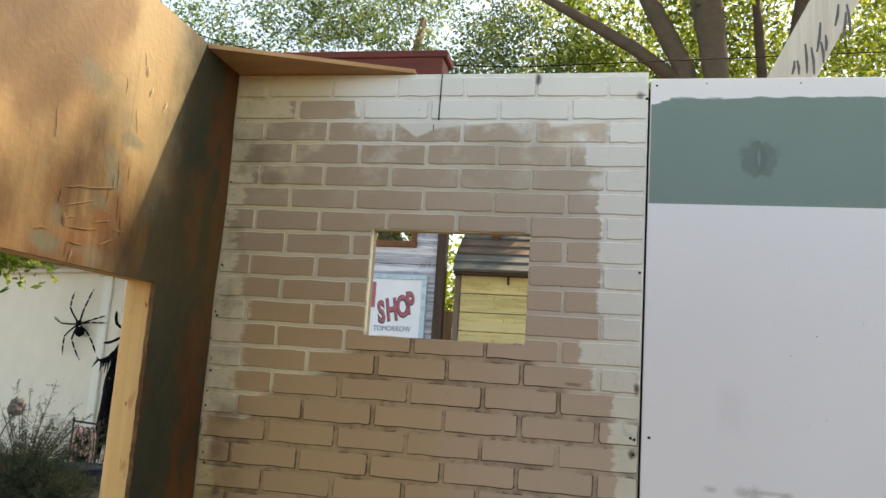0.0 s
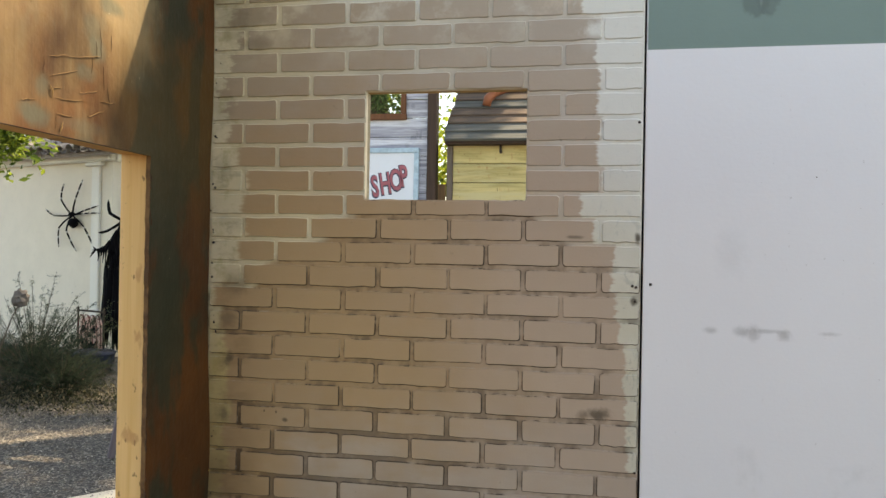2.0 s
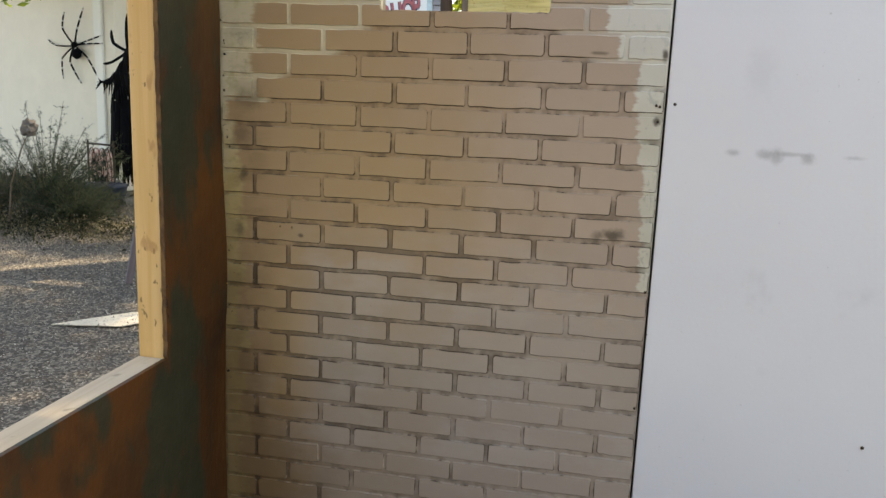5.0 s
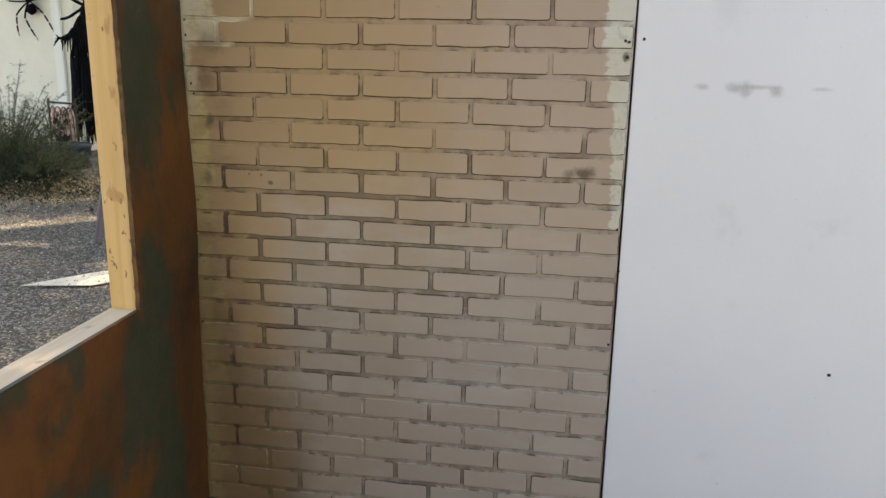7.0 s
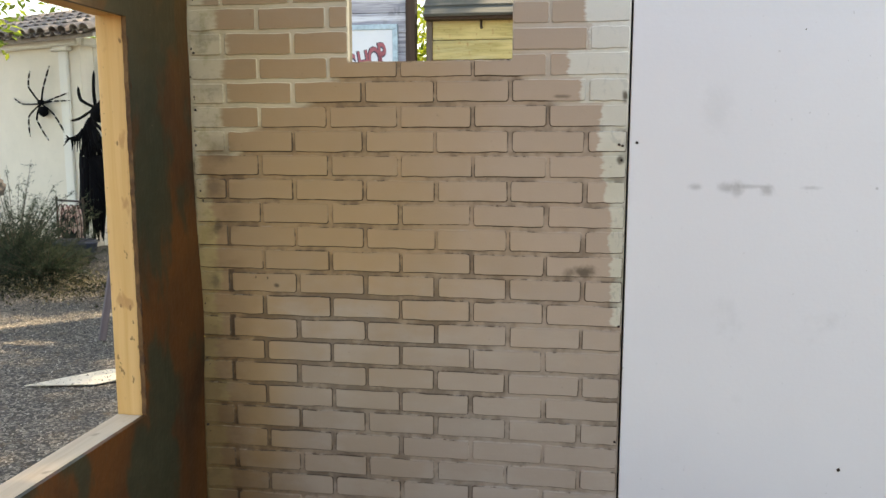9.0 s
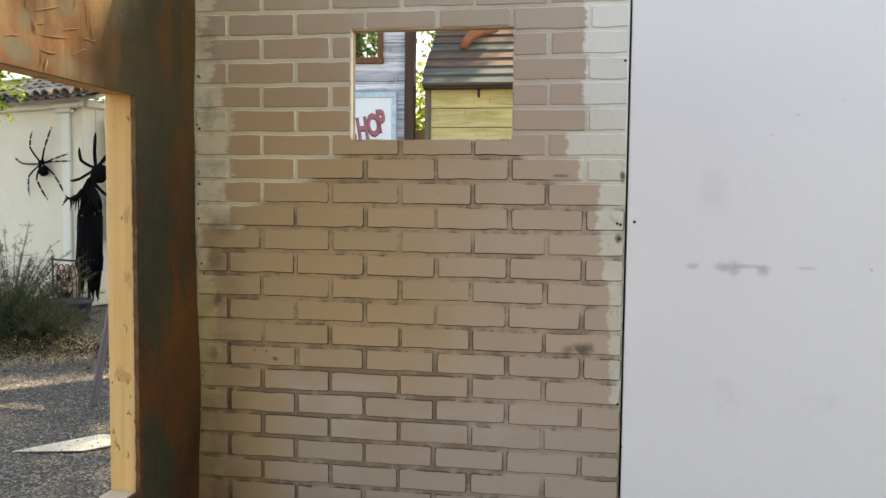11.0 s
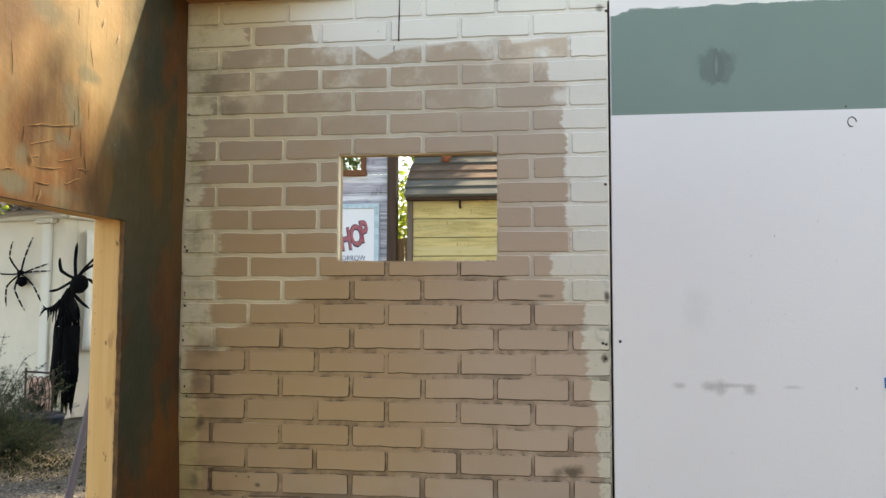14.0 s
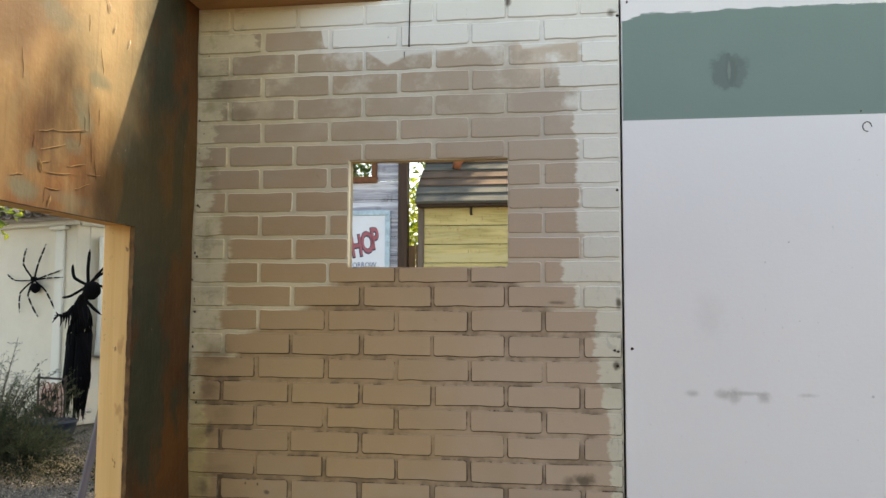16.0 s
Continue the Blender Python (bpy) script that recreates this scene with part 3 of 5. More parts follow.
for lo, hi in (((-0.025, 0.0036, 0.0), (WX0, 0.022, PANEL_TOP)), ((WX1, 0.0036, 0.0), (W, 0.022, PANEL_TOP)),
               ((WX0, 0.0036, 0.0), (WX1, 0.022, WZ0)), ((WX0, 0.0036, WZ1), (WX1, 0.022, PANEL_TOP))):
    box(bm, lo, hi)
bmesh.ops.remove_doubles(bm, verts=bm.verts, dist=1e-5)
wall_north = part("wall_north", bm, JOINT_PAINT)
tagged(wall_north, "embossed brick board wall half covered in taupe paint", "wall", kind="structure")
LINING = plain("cream_lining", (0.25, 0.205, 0.135), 0.7, 0, 0.6, 16)
GOLD_LINING = wood("bare_lining", (0.50, 0.34, 0.13), (0.36, 0.22, 0.08), (3, 30, 30), 0.7, False)
for name, lo, hi, mt in (("lining_side", (WX0 - 0.02, 0.022, WZ0 - 0.02), (WX0, 0.05, WZ1), LINING), ("lining_side", (WX1, 0.022, WZ0 - 0.02), (WX1 + 0.02, 0.05, WZ1), LINING),
                         ("lining_head", (WX0 - 0.02, 0.022, WZ1), (WX1 + 0.02, 0.05, WZ1 + 0.02), GOLD_LINING), ("lining_sill", (WX0, 0.022, WZ0 - 0.02), (WX1, 0.05, WZ0), LINING)):
    part(name, boxed(lo, hi, 0.002), mt, wall_north)

# ---- white board beside it ----
bm = boxed((W + 0.006, 0.002, 0.0), (W + 1.226, 0.020, 2.421), 0.0015)
wall_right = part("wall_board", bm, BOARD)
tagged(wall_right, "white painted board wall with a grey-green band", "wall", kind="structure")
part("seam_batten", boxed((W - 0.03, 0.023, 0.0), (W + 0.05, 0.06, 2.40), 0.002), DARK, wall_north)

# ---- plywood side wall with a large opening ----
OY0, OY1, OZ0, OZ1, PT = -0.319, -1.72, 0.742, 1.755, 2.456
RAW_EDGE = wood("raw_ply_edge", (0.22, 0.12, 0.05), (0.12, 0.06, 0.025), (60, 60, 30), 0.8, False, (0.09, 0.045, 0.02))
HEADER_WOOD = wood("orange_header", (0.80, 0.50, 0.20), (0.66, 0.38, 0.14), (40, 2, 40), 0.7)
BROWN_CRACK = plain("dark_crack", (0.06, 0.03, 0.015), 0.8)
wall_west = thing("wall_west", (0, 0, 0), "plywood side wall daubed in rust orange and green", "wall", kind="structure")


def rough_outline(points, step, amount, seed):
    """The outline with its edges broken into short uneven lengths."""
    out = []
    for i, a in enumerate(points):
        a, b = Vector(a), Vector(points[(i + 1) % len(points)])
        n = max(1, int((b - a).length / step))
        side = Vector((-(b - a).y, (b - a).x)).normalized()
        for k in range(n):
            p = a.lerp(b, k / n)
            w = 0 if k == 0 else amount * noise.noise(Vector((p.x * 9, p.y * 9, seed)))
            out.append(tuple(p + side * w))
    return out


# the sheet by the corner, warped so that its edge swells over the brick board
bm = bmesh.new()
rows = []
for k in range(181):
    z = PT * k / 180
    swell = 0.013 * math.exp(-((z - 0.93) / 0.22) ** 2) + 0.006 * math.exp(-((z - 2.05) / 0.15) ** 2) + 0.0025 * noise.noise(Vector((0, z * 6, 2)))
    edge = OY0 + (0.004 * noise.noise(Vector((0, z * 26, 5))) + 0.0035 * noise.noise(Vector((0, z * 90, 8))) - 0.002 if OZ0 < z < OZ1 else 0)
    rows.append([bm.verts.new((-0.001 + swell * max(0.0, 1 + y / 0.22) ** 1.5, y, z)) for y in (-0.001, -0.03, -0.08, -0.15, -0.25, edge)])
for a, c in zip(rows, rows[1:]):
    for k in range(5):
        bm.faces.new((a[k], c[k], c[k + 1], a[k + 1]))
bmesh.ops.recalc_face_normals(bm, faces=bm.faces)
back = bmesh.ops.extrude_face_region(bm, geom=bm.faces[:])["geom"]
bmesh.ops.translate(bm, verts=[v for v in back if isinstance(v, bmesh.types.BMVert)], vec=(-0.012, 0, 0))
bmesh.ops.recalc_face_normals(bm, faces=bm.faces)
for f in bm.faces:
    f.material_index = 1 if f.normal.y < -0.7 else 0
part("panel", bm, PLY, wall_west).data.materials.append(RAW_EDGE)
# carried on out of view to y -3.29 to keep light off the lower left
for name, outline in (
                      ("panel", [(OY0, OZ1), (OY0, PT), (-3.29, PT), (-3.29, OZ1)]),
                      ("panel", [(OY0, 0.0), (OY0, OZ0), (-3.29, OZ0), (-3.29, 0.0)]),
                      ("panel", [(OY1, OZ0), (OY1, OZ1), (-3.29, OZ1), (-3.29, OZ0)])):
    part(name, sheet(bmesh.new(), outline, -0.001, -0.013, "x"), PLY, wall_west)
part("jamb_stud", boxed((-0.088, OY0 + 0.004, OZ0 - 0.04), (-0.014, OY0 + 0.042, PT - 0.02), 0.003), PINE, wall_west, "pale knotty pine stud")
part("sill_plate", boxed((-0.089, -3.29, OZ0 - 0.044), (-0.014, OY0 + 0.003, OZ0 - 0.002), 0.003), GREY_PINE, wall_west, "greyed timber sill")
part("header", boxed((-0.088, -3.29, OZ1 + 0.004), (-0.014, OY0 + 0.003, OZ1 + 0.09), 0.003), HEADER_WOOD, wall_west)
part("top_plate", boxed((-0.088, -3.29, PT - 0.06), (-0.014, 0.06, PT - 0.02), 0.003), PLY_EDGE, wall_west)
part("end_stud", boxed((-0.088, OY1 - 0.042, OZ0), (-0.014, OY1 - 0.004, OZ1), 0.003), PINE, wall_west)
part("corner_stud", boxed((-0.088, 0.0, 0.0), (-0.014, 0.06, PT - 0.062), 0.003), PLY_EDGE, wall_west)

# raised splits in the old plywood face: both ends in y and z; a pale lifted lip over a dark crack
SPLITS = ((-0.681, 1.831, -0.59, 1.842),
          (-0.583, 1.809, -0.519, 1.831),
          (-0.681, 1.799, -0.631, 1.8),
          (-0.787, 1.808, -0.748, 1.816),
          (-0.702, 1.874, -0.617, 1.902),
          (-0.598, 1.939, -0.551, 1.944),
          (-0.534, 1.851, -0.483, 1.857),
          (-0.609, 1.856, -0.546, 1.871),
          (-0.707, 1.845, -0.668, 1.854),
          (-0.708, 1.911, -0.656, 1.928),
          (-0.526, 1.934, -0.521, 1.879),
          (-0.553, 1.983, -0.549, 1.944),
          (-0.724, 1.907, -0.726, 1.873),
          (-0.683, 1.798, -0.686, 1.765),
          (-0.509, 1.888, -0.5, 1.842),
          (-0.565, 1.943, -0.569, 1.908),
          (-0.549, 2.218, -0.548, 2.178),
          (-0.5, 2.157, -0.485, 2.098),
          (-0.77, 2.069, -0.764, 2.002),
          (-0.541, 2.015, -0.533, 1.949),
          (-0.67, 1.922, -0.535, 1.951),
          (-0.498, 2.013, -0.497, 1.973),
          (-0.492, 2.302, -0.484, 2.27))
PLY_LIP = plain("split_lip", (0.30, 0.18, 0.07), 0.7, 0, 0.3, 40)
for i, (y0, z0, y1, z1) in enumerate(SPLITS):
    r = random.Random(100 + i)
    level = abs(y1 - y0) > abs(z1 - z0)
    pts = []
    for f in (0.0, 0.2, 0.45, 0.7, 0.9, 1.0):
        sag = (0.004 * math.sin(3.1 * f) * r.uniform(-0.3, 1.0)) + r.uniform(-0.0012, 0.0012)
        pts.append(Vector((0.0004, y0 + (y1 - y0) * f + (0 if level else sag * 0.6), z0 + (z1 - z0) * f - (sag if level else 0))))
    # dark line for the crack; below a lip it is also the lip's painted shadow
    part("crack", tube(bmesh.new(), pts, [0.0002, 0.0004, 0.0006, 0.0005, 0.0004, 0.0002], 5), BROWN_CRACK, wall_west)
    if level:
        part("splinter", tube(bmesh.new(), [p + Vector((0.0, 0, 0.0014)) for p in pts], [0.0002, 0.0004, 0.0006, 0.0005, 0.0004, 0.0002], 5), PLY_LIP, wall_west)

# curled paint chips on the sunlit sheet
for i, (y, z) in enumerate(((-0.469, 2.265), (-0.45, 2.22), (-0.384, 2.205), (-0.695, 1.843), (-0.671, 1.773))):
    r = random.Random(700 + i)
    lean = r.uniform(-0.012, 0.012)
    part("paint_chip", tube(bmesh.new(), [(0.0005, y, z - 0.014), (0.003, y + lean * 0.4, z), (0.0015, y + lean, z + 0.012)], [0.0006, 0.002, 0.0005], 5), PLY_LIP if i > 2 else GREY_PINE, wall_west)

# the chewed edge of the plywood along the stud
for i in range(30):
    r = random.Random(300 + i)
    z = r.uniform(OZ0 + 0.03, 1.35) if i < 22 else r.uniform(1.35, OZ1 - 0.02)
    L = r.uniform(0.006, 0.03)
    y = OY0 + r.uniform(-0.004, 0.005)
    part("splinter", tube(bmesh.new(), [(0.0, y, z), (0.001, y - r.uniform(0, 0.003), z + L * 0.5), (-0.001, y + r.uniform(-0.002, 0.002), z + L)], [0.0008, r.uniform(0.001, 0.0022), 0.0004], 5), BROWN_CRACK, wall_west)

# a plain unseen wall added behind the camera to dim the lower walls
bm = boxed((-0.1, -3.35, 0.0), (2.40, -3.30, PT), 0.004)
tagged(part("added_wall_south", bm, PLY), "added back wall, out of view, that holds light off the lower walls", "wall", kind="structure")

GUSSET = wood("brown_plywood", (0.56, 0.32, 0.15), (0.38, 0.20, 0.09), (3, 12, 30), 0.6, False)
gusset = part("corner_gusset", sheet(bmesh.new(), [(0.001, 0.024), (0.001, -0.207), (0.02, -0.2), (0.556, -0.003), (0.556, 0.024)], 2.4412, 2.4535, "z"), GUSSET)
tagged(gusset, "triangular plywood brace across the wall corner", "brace")
beam = thing("red_beam", (0, 0, 0), "dark red timber beam with a cap board", "beam")
part("beam_body", boxed((-0.9, 0.026, 2.441), (0.632, 0.11, 2.503), 0.003), RED_WOOD, beam)
part("cap_board", boxed((-0.9, 0.024, 2.503), (0.645, 0.13, 2.526), 0.003), RED_WOOD, beam)

# ---- the bricks of the board, each its own piece ----
brick_meshes = {}


def brick_mesh(shape, variant):
    """A shallow brick face over an outline in x and z, its corners rounded and its edges wavering and eased."""
    key = (tuple((round(x, 3), round(z, 3)) for x, z in shape), variant)
    if key not in brick_meshes:
        r = random.Random(int(1000 * sum(abs(x) * 3 + abs(z) * 7 for x, z in shape)) + 17 * variant)
        pts, n = [Vector(p) for p in shape], len(shape)
        ring, j = [], 0.0016
        for i, p in enumerate(pts):
            a, b = pts[i - 1] - p, pts[(i + 1) % n] - p
            e = min(0.008 * r.uniform(0.6, 1.2), a.length / 3, b.length / 3)
            ring += [p + a.normalized() * e, p + (a.normalized() + b.normalized()) * e * 0.3, p + b.normalized() * e]
            if b.length > 0.1:
                side = Vector((-b.y, b.x)).normalized()
                ring += [p + b * f + side * r.uniform(-j, j) for f in (0.2, 0.4, 0.6, 0.8)]
        ring = [p + Vector((r.uniform(-j, j), r.uniform(-j, j))) * 0.5 for p in ring]
        n, inner = len(ring), []
        for i, p in enumerate(ring):
            d = (ring[(i + 1) % n] - ring[i - 1]).normalized()
            inner.append(p + Vector((-d.y, d.x)) * 0.0032)
        verts = [(p.x, 0.0046, p.y) for p in ring] + [(p.x, 0.0, p.y) for p in inner]
        faces = [(i, (i + 1) % n, n + (i + 1) % n, n + i) for i in range(n)] + [tuple(range(n, 2 * n))]
        me = bpy.data.meshes.new("brick")
        me.from_pydata(verts, [], faces)
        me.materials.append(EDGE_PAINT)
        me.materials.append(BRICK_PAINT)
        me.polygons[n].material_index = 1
        brick_meshes[key] = me
    return brick_meshes[key]


def lay(x0, x1, z0, z1, parent):
    """One brick, cut round the opening."""
    shapes = [[(x0, z0), (x1, z0), (x1, z1), (x0, z1)]]
    if x0 < WX1 and x1 > WX0 and z0 < WZ1 and z1 > WZ0:
        left, right, low, high = x0 < WX0, x1 > WX1, z0 < WZ0, z1 > WZ1
        if low:
            shapes = [[(x0, z0), (x1, z0)] + ([(x1, z1), (WX1, z1), (WX1, WZ0)] if right else [(x1, WZ0)]) + ([(WX0, WZ0), (WX0, z1), (x0, z1)] if left else [(x0, WZ0)])]
        elif high:
            shapes = [([(x0, z0), (WX0, z0), (WX0, WZ1)] if left else [(x0, WZ1)]) + ([(WX1, WZ1), (WX1, z0), (x1, z0)] if right else [(x1, WZ1)]) + [(x1, z1), (x0, z1)]]
        else:
            shapes = ([[(x0, z0), (WX0, z0), (WX0, z1), (x0, z1)]] if left else []) + ([[(WX1, z0), (x1, z0), (x1, z1), (WX1, z1)]] if right else [])
    for shape in shapes:
        if max(p[0] for p in shape) - min(p[0] for p in shape) < 0.012 or max(p[1] for p in shape) - min(p[1] for p in shape) < 0.006:
            continue
        c = (shape[0][0], shape[0][1])
        ob = new("brick", brick_mesh([(x - c[0], z - c[1]) for x, z in shape], random.randrange(5)))
        ob.parent = parent
        ob.location = (c[0], random.uniform(-0.0008, 0.0008), c[1])
        ob.rotation_euler = (0, radians(random.uniform(-0.35, 0.35)) if len(shape) == 4 else 0, 0)


def lay_bricks(parent):
    gap = 0.0042
    for k in range(-19, 18):
        z0, z1 = ROW_Z + k * COURSE + gap, ROW_Z + (k + 1) * COURSE - gap
        z0, z1 = max(z0, 0.002), min(z1, PANEL_TOP - 0.001)
        if z1 - z0 < 0.015:
            continue
        cuts = [0.0] + [BRICK * (i + (0.5 if k % 2 == 0 else 1.0)) for i in range(6)] + [W]
        cuts = sorted({round(c, 4) for c in cuts if c < W - 0.02}) + [W]
        half = {c: random.choice((0.0022, 0.0036, 0.0042, 0.0046)) for c in cuts}
        shift = {c: random.uniform(-0.002, 0.002) for c in cuts}
        for a, b in zip(cuts, cuts[1:]):
            lay(a + (half[a] + shift[a] if a > 0 else 0.001), b - (half[b] - shift[b] if b < W else 0.001), z0 + random.uniform(-0.0008, 0.0008), z1 + random.uniform(-0.0008, 0.0008), parent)


lay_bricks(wall_north)


def nails(parent):
    bm0 = bmesh.new()
    bmesh.ops.create_cone(bm0, cap_ends=True, segments=8, radius1=0.0042, radius2=0.003, depth=0.004)
    bmesh.ops.rotate(bm0, verts=bm0.verts, matrix=Matrix.Rotation(radians(90), 3, "X"))
    me = bpy.data.meshes.new("nail")
    bm0.to_mesh(me)
    bm0.free()
    me.materials.append(NAIL)
    for x, z in ((1.216, 1.876), (1.212, 1.402), (1.214, 1.44), (1.222, 2.362), (0.006, 0.939), (1.217, 0.62), (0.012, 1.85), (0.014, 1.70), (0.012, 1.54), (0.01, 0.60), (1.218, 0.95), (1.205, 1.443)):
        ob = new("nail", me)
        ob.parent, ob.location = parent, (x, -0.001, z)
    for i in range(14):
        r = random.Random(50 + i)
        ob = new("nail", me)
        k = r.uniform(0.35, 0.8)
        ob.parent, ob.location, ob.scale = parent, (r.uniform(0.006, 0.026), -0.0005, r.uniform(0.55, 2.15)), (k, 0.5, k * r.uniform(0.8, 1.8))
    return me


nail_mesh = nails(wall_north)
brass = nail_mesh.copy()
brass.materials.clear()
brass.materials.append(YELLOW_NAIL)
ob = new("screw", brass)
ob.parent, ob.location = wall_north, (0.008, -0.002, 0.875)
tagged(ob, "small brass screw head")
part("crack", sheet(bmesh.new(), [(0.6385, 2.439), (0.6355, 2.30), (0.6395, 2.30), (0.6405, 2.439)], -0.0015, 0.003), DARK, wall_north)
part("crack", sheet(bmesh.new(), [(0.623, 2.285), (0.624, 2.262), (0.6255, 2.285)], -0.0015, 0.003), DARK, wall_north)
for x, z, k in ((1.251, 1.448, 1.1), (1.806, 0.578, 1.3), (1.232, 0.833, 0.6), (1.656, 1.731, 0.4), (1.845, 2.075, 0.5), (1.248, 2.40, 0.8), (1.38, 2.405, 0.5), (1.62, 2.405, 0.5)):
    ob = new("nail", nail_mesh)
    ob.parent, ob.location, ob.scale = wall_right, (x, 0.001, z), (k, 1, k)
ob = part("pencil_ring", tube(bmesh.new(), [(1.859 + 0.011 * math.cos(k * 0.55), 0.0015, 2.033 + 0.013 * math.sin(k * 0.55)) for k in range(10)], 0.0012, 5), DARK, wall_right)
part("blue_tape", boxed((1.918, -0.0005, 1.335), (1.96, 0.002, 1.362), 0.0004), plain("blue_tape", (0.03, 0.16, 0.42), 0.5), wall_right, "scrap of blue tape")


# ---- shop facade and shed behind the opening ----
BY = 4.75
SHOP_WOOD = wood("whitewashed_plank", (0.24, 0.24, 0.30), (0.52, 0.53, 0.60), (2.0, 20, 40), 0.75, True, (0.66, 0.68, 0.74))
BROWN_WOOD = wood("brown_timber", (0.085, 0.05, 0.034), (0.05, 0.03, 0.022), (30, 30, 2), 0.7, False)
FRAME_WOOD = wood("red_brown_frame", (0.22, 0.085, 0.035), (0.13, 0.05, 0.02), (30, 30, 3), 0.6, False)
YELLOW_WOOD = wood("yellow_plank", (0.74, 0.61, 0.29), (0.42, 0.34, 0.13), (2.2, 20, 26), 0.7, False, (0.60, 0.52, 0.28), True)
ROOF_WOOD = wood("weathered_roof_board", (0.19, 0.125, 0.088), (0.085, 0.065, 0.05), (2.0, 30, 30), 0.8, False)
ROOF_GREY = wood("grey_roof_board", (0.15, 0.15, 0.135), (0.075, 0.08, 0.072), (2.0, 30, 30), 0.8, False)
SIGN_WHITE = plain("sign_white", (0.72, 0.76, 0.82), 0.5, 0, 0.08, 4)
SIGN_BLUE = plain("sign_blue", (0.40, 0.54, 0.72), 0.55, 0, 0.5, 22)
SIGN_RED = plain("sign_red", (0.40, 0.12, 0.145), 0.5, 0, 0.45, 30)
SIGN_SLATE = plain("sign_slate", (0.10, 0.14, 0.24), 0.5, 0, 0.2)
SIGN_DARK = plain("sign_dark", (0.05, 0.06, 0.10), 0.5, 0, 0.2)
RUST = plain("rusty_pipe", (0.34, 0.12, 0.06), 0.6, 0.2, 0.4)

facade = thing("shop_facade", (0, 0, 0), "weathered whitewashed plank shop front with a window hole", "shop")
z, i = 0.02, 0
HX0, HX1, HZ0, HZ1 = -1.35, -0.60, 2.745, 3.03
while z < 3.1:
    h = 0.168
    for x0, x1 in (((-1.48, HX0), (HX1, -0.352)) if z + h > HZ0 and z < HZ1 else ((-1.48, -0.352),)):
        part("plank", boxed((x0, BY + random.uniform(-0.003, 0.003), z), (x1, BY + 0.025, z + h - 0.005), 0.003), SHOP_WOOD, facade)
    z += h
part("backing", boxed((-1.48, BY + 0.026, 0.0), (HX0 - 0.02, BY + 0.04, 3.2)), DARK, facade)
part("backing", boxed((HX0 - 0.02, BY + 0.026, 0.0), (-0.352, BY + 0.04, HZ0 - 0.05)), DARK, facade)
for lo, hi in (((HX0 - 0.06, BY - 0.03, HZ0 - 0.055), (HX1 + 0.05, BY + 0.03, HZ0)), ((HX1, BY - 0.032, HZ0), (HX1 + 0.045, BY + 0.03, HZ1)),
               ((HX0 - 0.05, BY - 0.032, HZ0), (HX0, BY + 0.03, HZ1)), ((HX0 - 0.06, BY - 0.03, HZ1), (HX1 + 0.05, BY + 0.03, HZ1 + 0.05))):
    part("window_frame", boxed(lo, hi, 0.004), FRAME_WOOD, facade)
part("corner_post", boxed((-0.350, BY - 0.06, 0.0), (-0.268, BY + 0.06, 3.3), 0.006), BROWN_WOOD, facade, "dark brown corner post")

sign = thing("shop_sign", (0, 0, 0), "white sign with pale blue frame and red lettering", "sign")
SX0, SX1, SZ0, SZ1 = -1.42, -0.425, 1.79, 2.437
part("face", boxed((SX0 + 0.04, BY - 0.03, SZ0 + 0.04), (SX1 - 0.04, BY - 0.012, SZ1 - 0.04), 0.002), SIGN_WHITE, sign)
for lo, hi in (((SX0, BY - 0.042, SZ1 - 0.045), (SX1, BY - 0.010, SZ1)), ((SX0, BY - 0.042, SZ0), (SX1, BY - 0.010, SZ0 + 0.045)),
               ((SX1 - 0.045, BY - 0.041, SZ0 + 0.045), (SX1, BY - 0.010, SZ1 - 0.045)), ((SX0, BY - 0.041, SZ0 + 0.045), (SX0 + 0.045, BY - 0.010, SZ1 - 0.045))):
    part("frame_rail", boxed(lo, hi, 0.004), SIGN_BLUE, sign)


def lettering(text, size, place, material, parent, depth=0.003, tilt=0.0, wide=1.0, bold=0.0):
    cu = bpy.data.curves.new("letter", "FONT")
    cu.body, cu.size, cu.extrude, cu.offset, cu.resolution_u = text, size, depth, bold, 3
    tmp = bpy.data.objects.new("letter", cu)
    scene.collection.objects.link(tmp)
    me = bpy.data.meshes.new_from_object(tmp.evaluated_get(bpy.context.evaluated_depsgraph_get()))
    bpy.data.objects.remove(tmp)
    me.materials.clear()
    me.materials.append(material)
    ob = new("letter", me)
    ob.parent = parent
    ob.matrix_local = pose(*place, 90, 0, 0) @ pose(0, 0, 0, 0, 0, tilt) @ Matrix.Diagonal((wide, 1, 1, 1))
    return ob


for i, ch in enumerate("SHOP"):
    x = (-0.842, -0.766, -0.674, -0.584)[i]
    zz = 2.0 + 0.019 * i + 0.004 * i * i
    lettering(ch, 0.265, (x - 0.004, BY - 0.031, zz - 0.004), SIGN_DARK, sign, 0.001, 9, 0.54, 0.015)
    lettering(ch, 0.265, (x, BY - 0.034, zz), SIGN_RED, sign, 0.002, 9, 0.54, 0.005)
for lo, hi in (((-0.935, BY - 0.036, 2.13), (-0.893, BY - 0.030, 2.36)),):
    part("letter_bar", boxed(lo, hi, 0.002), SIGN_RED, sign)
lettering("TOMORROW", 0.066, (-0.893, BY - 0.032, 1.922), SIGN_SLATE, sign, 0.001, 1.0, 0.86, 0.0)

shed = thing("yellow_shed", (0, 0, 0), "small yellow plank shed with a weathered board roof", "shed")
z = 0.14
part("plank", boxed((-0.125, BY, 0.0), (1.9, BY + 0.03, 0.136), 0.003), YELLOW_WOOD, shed)
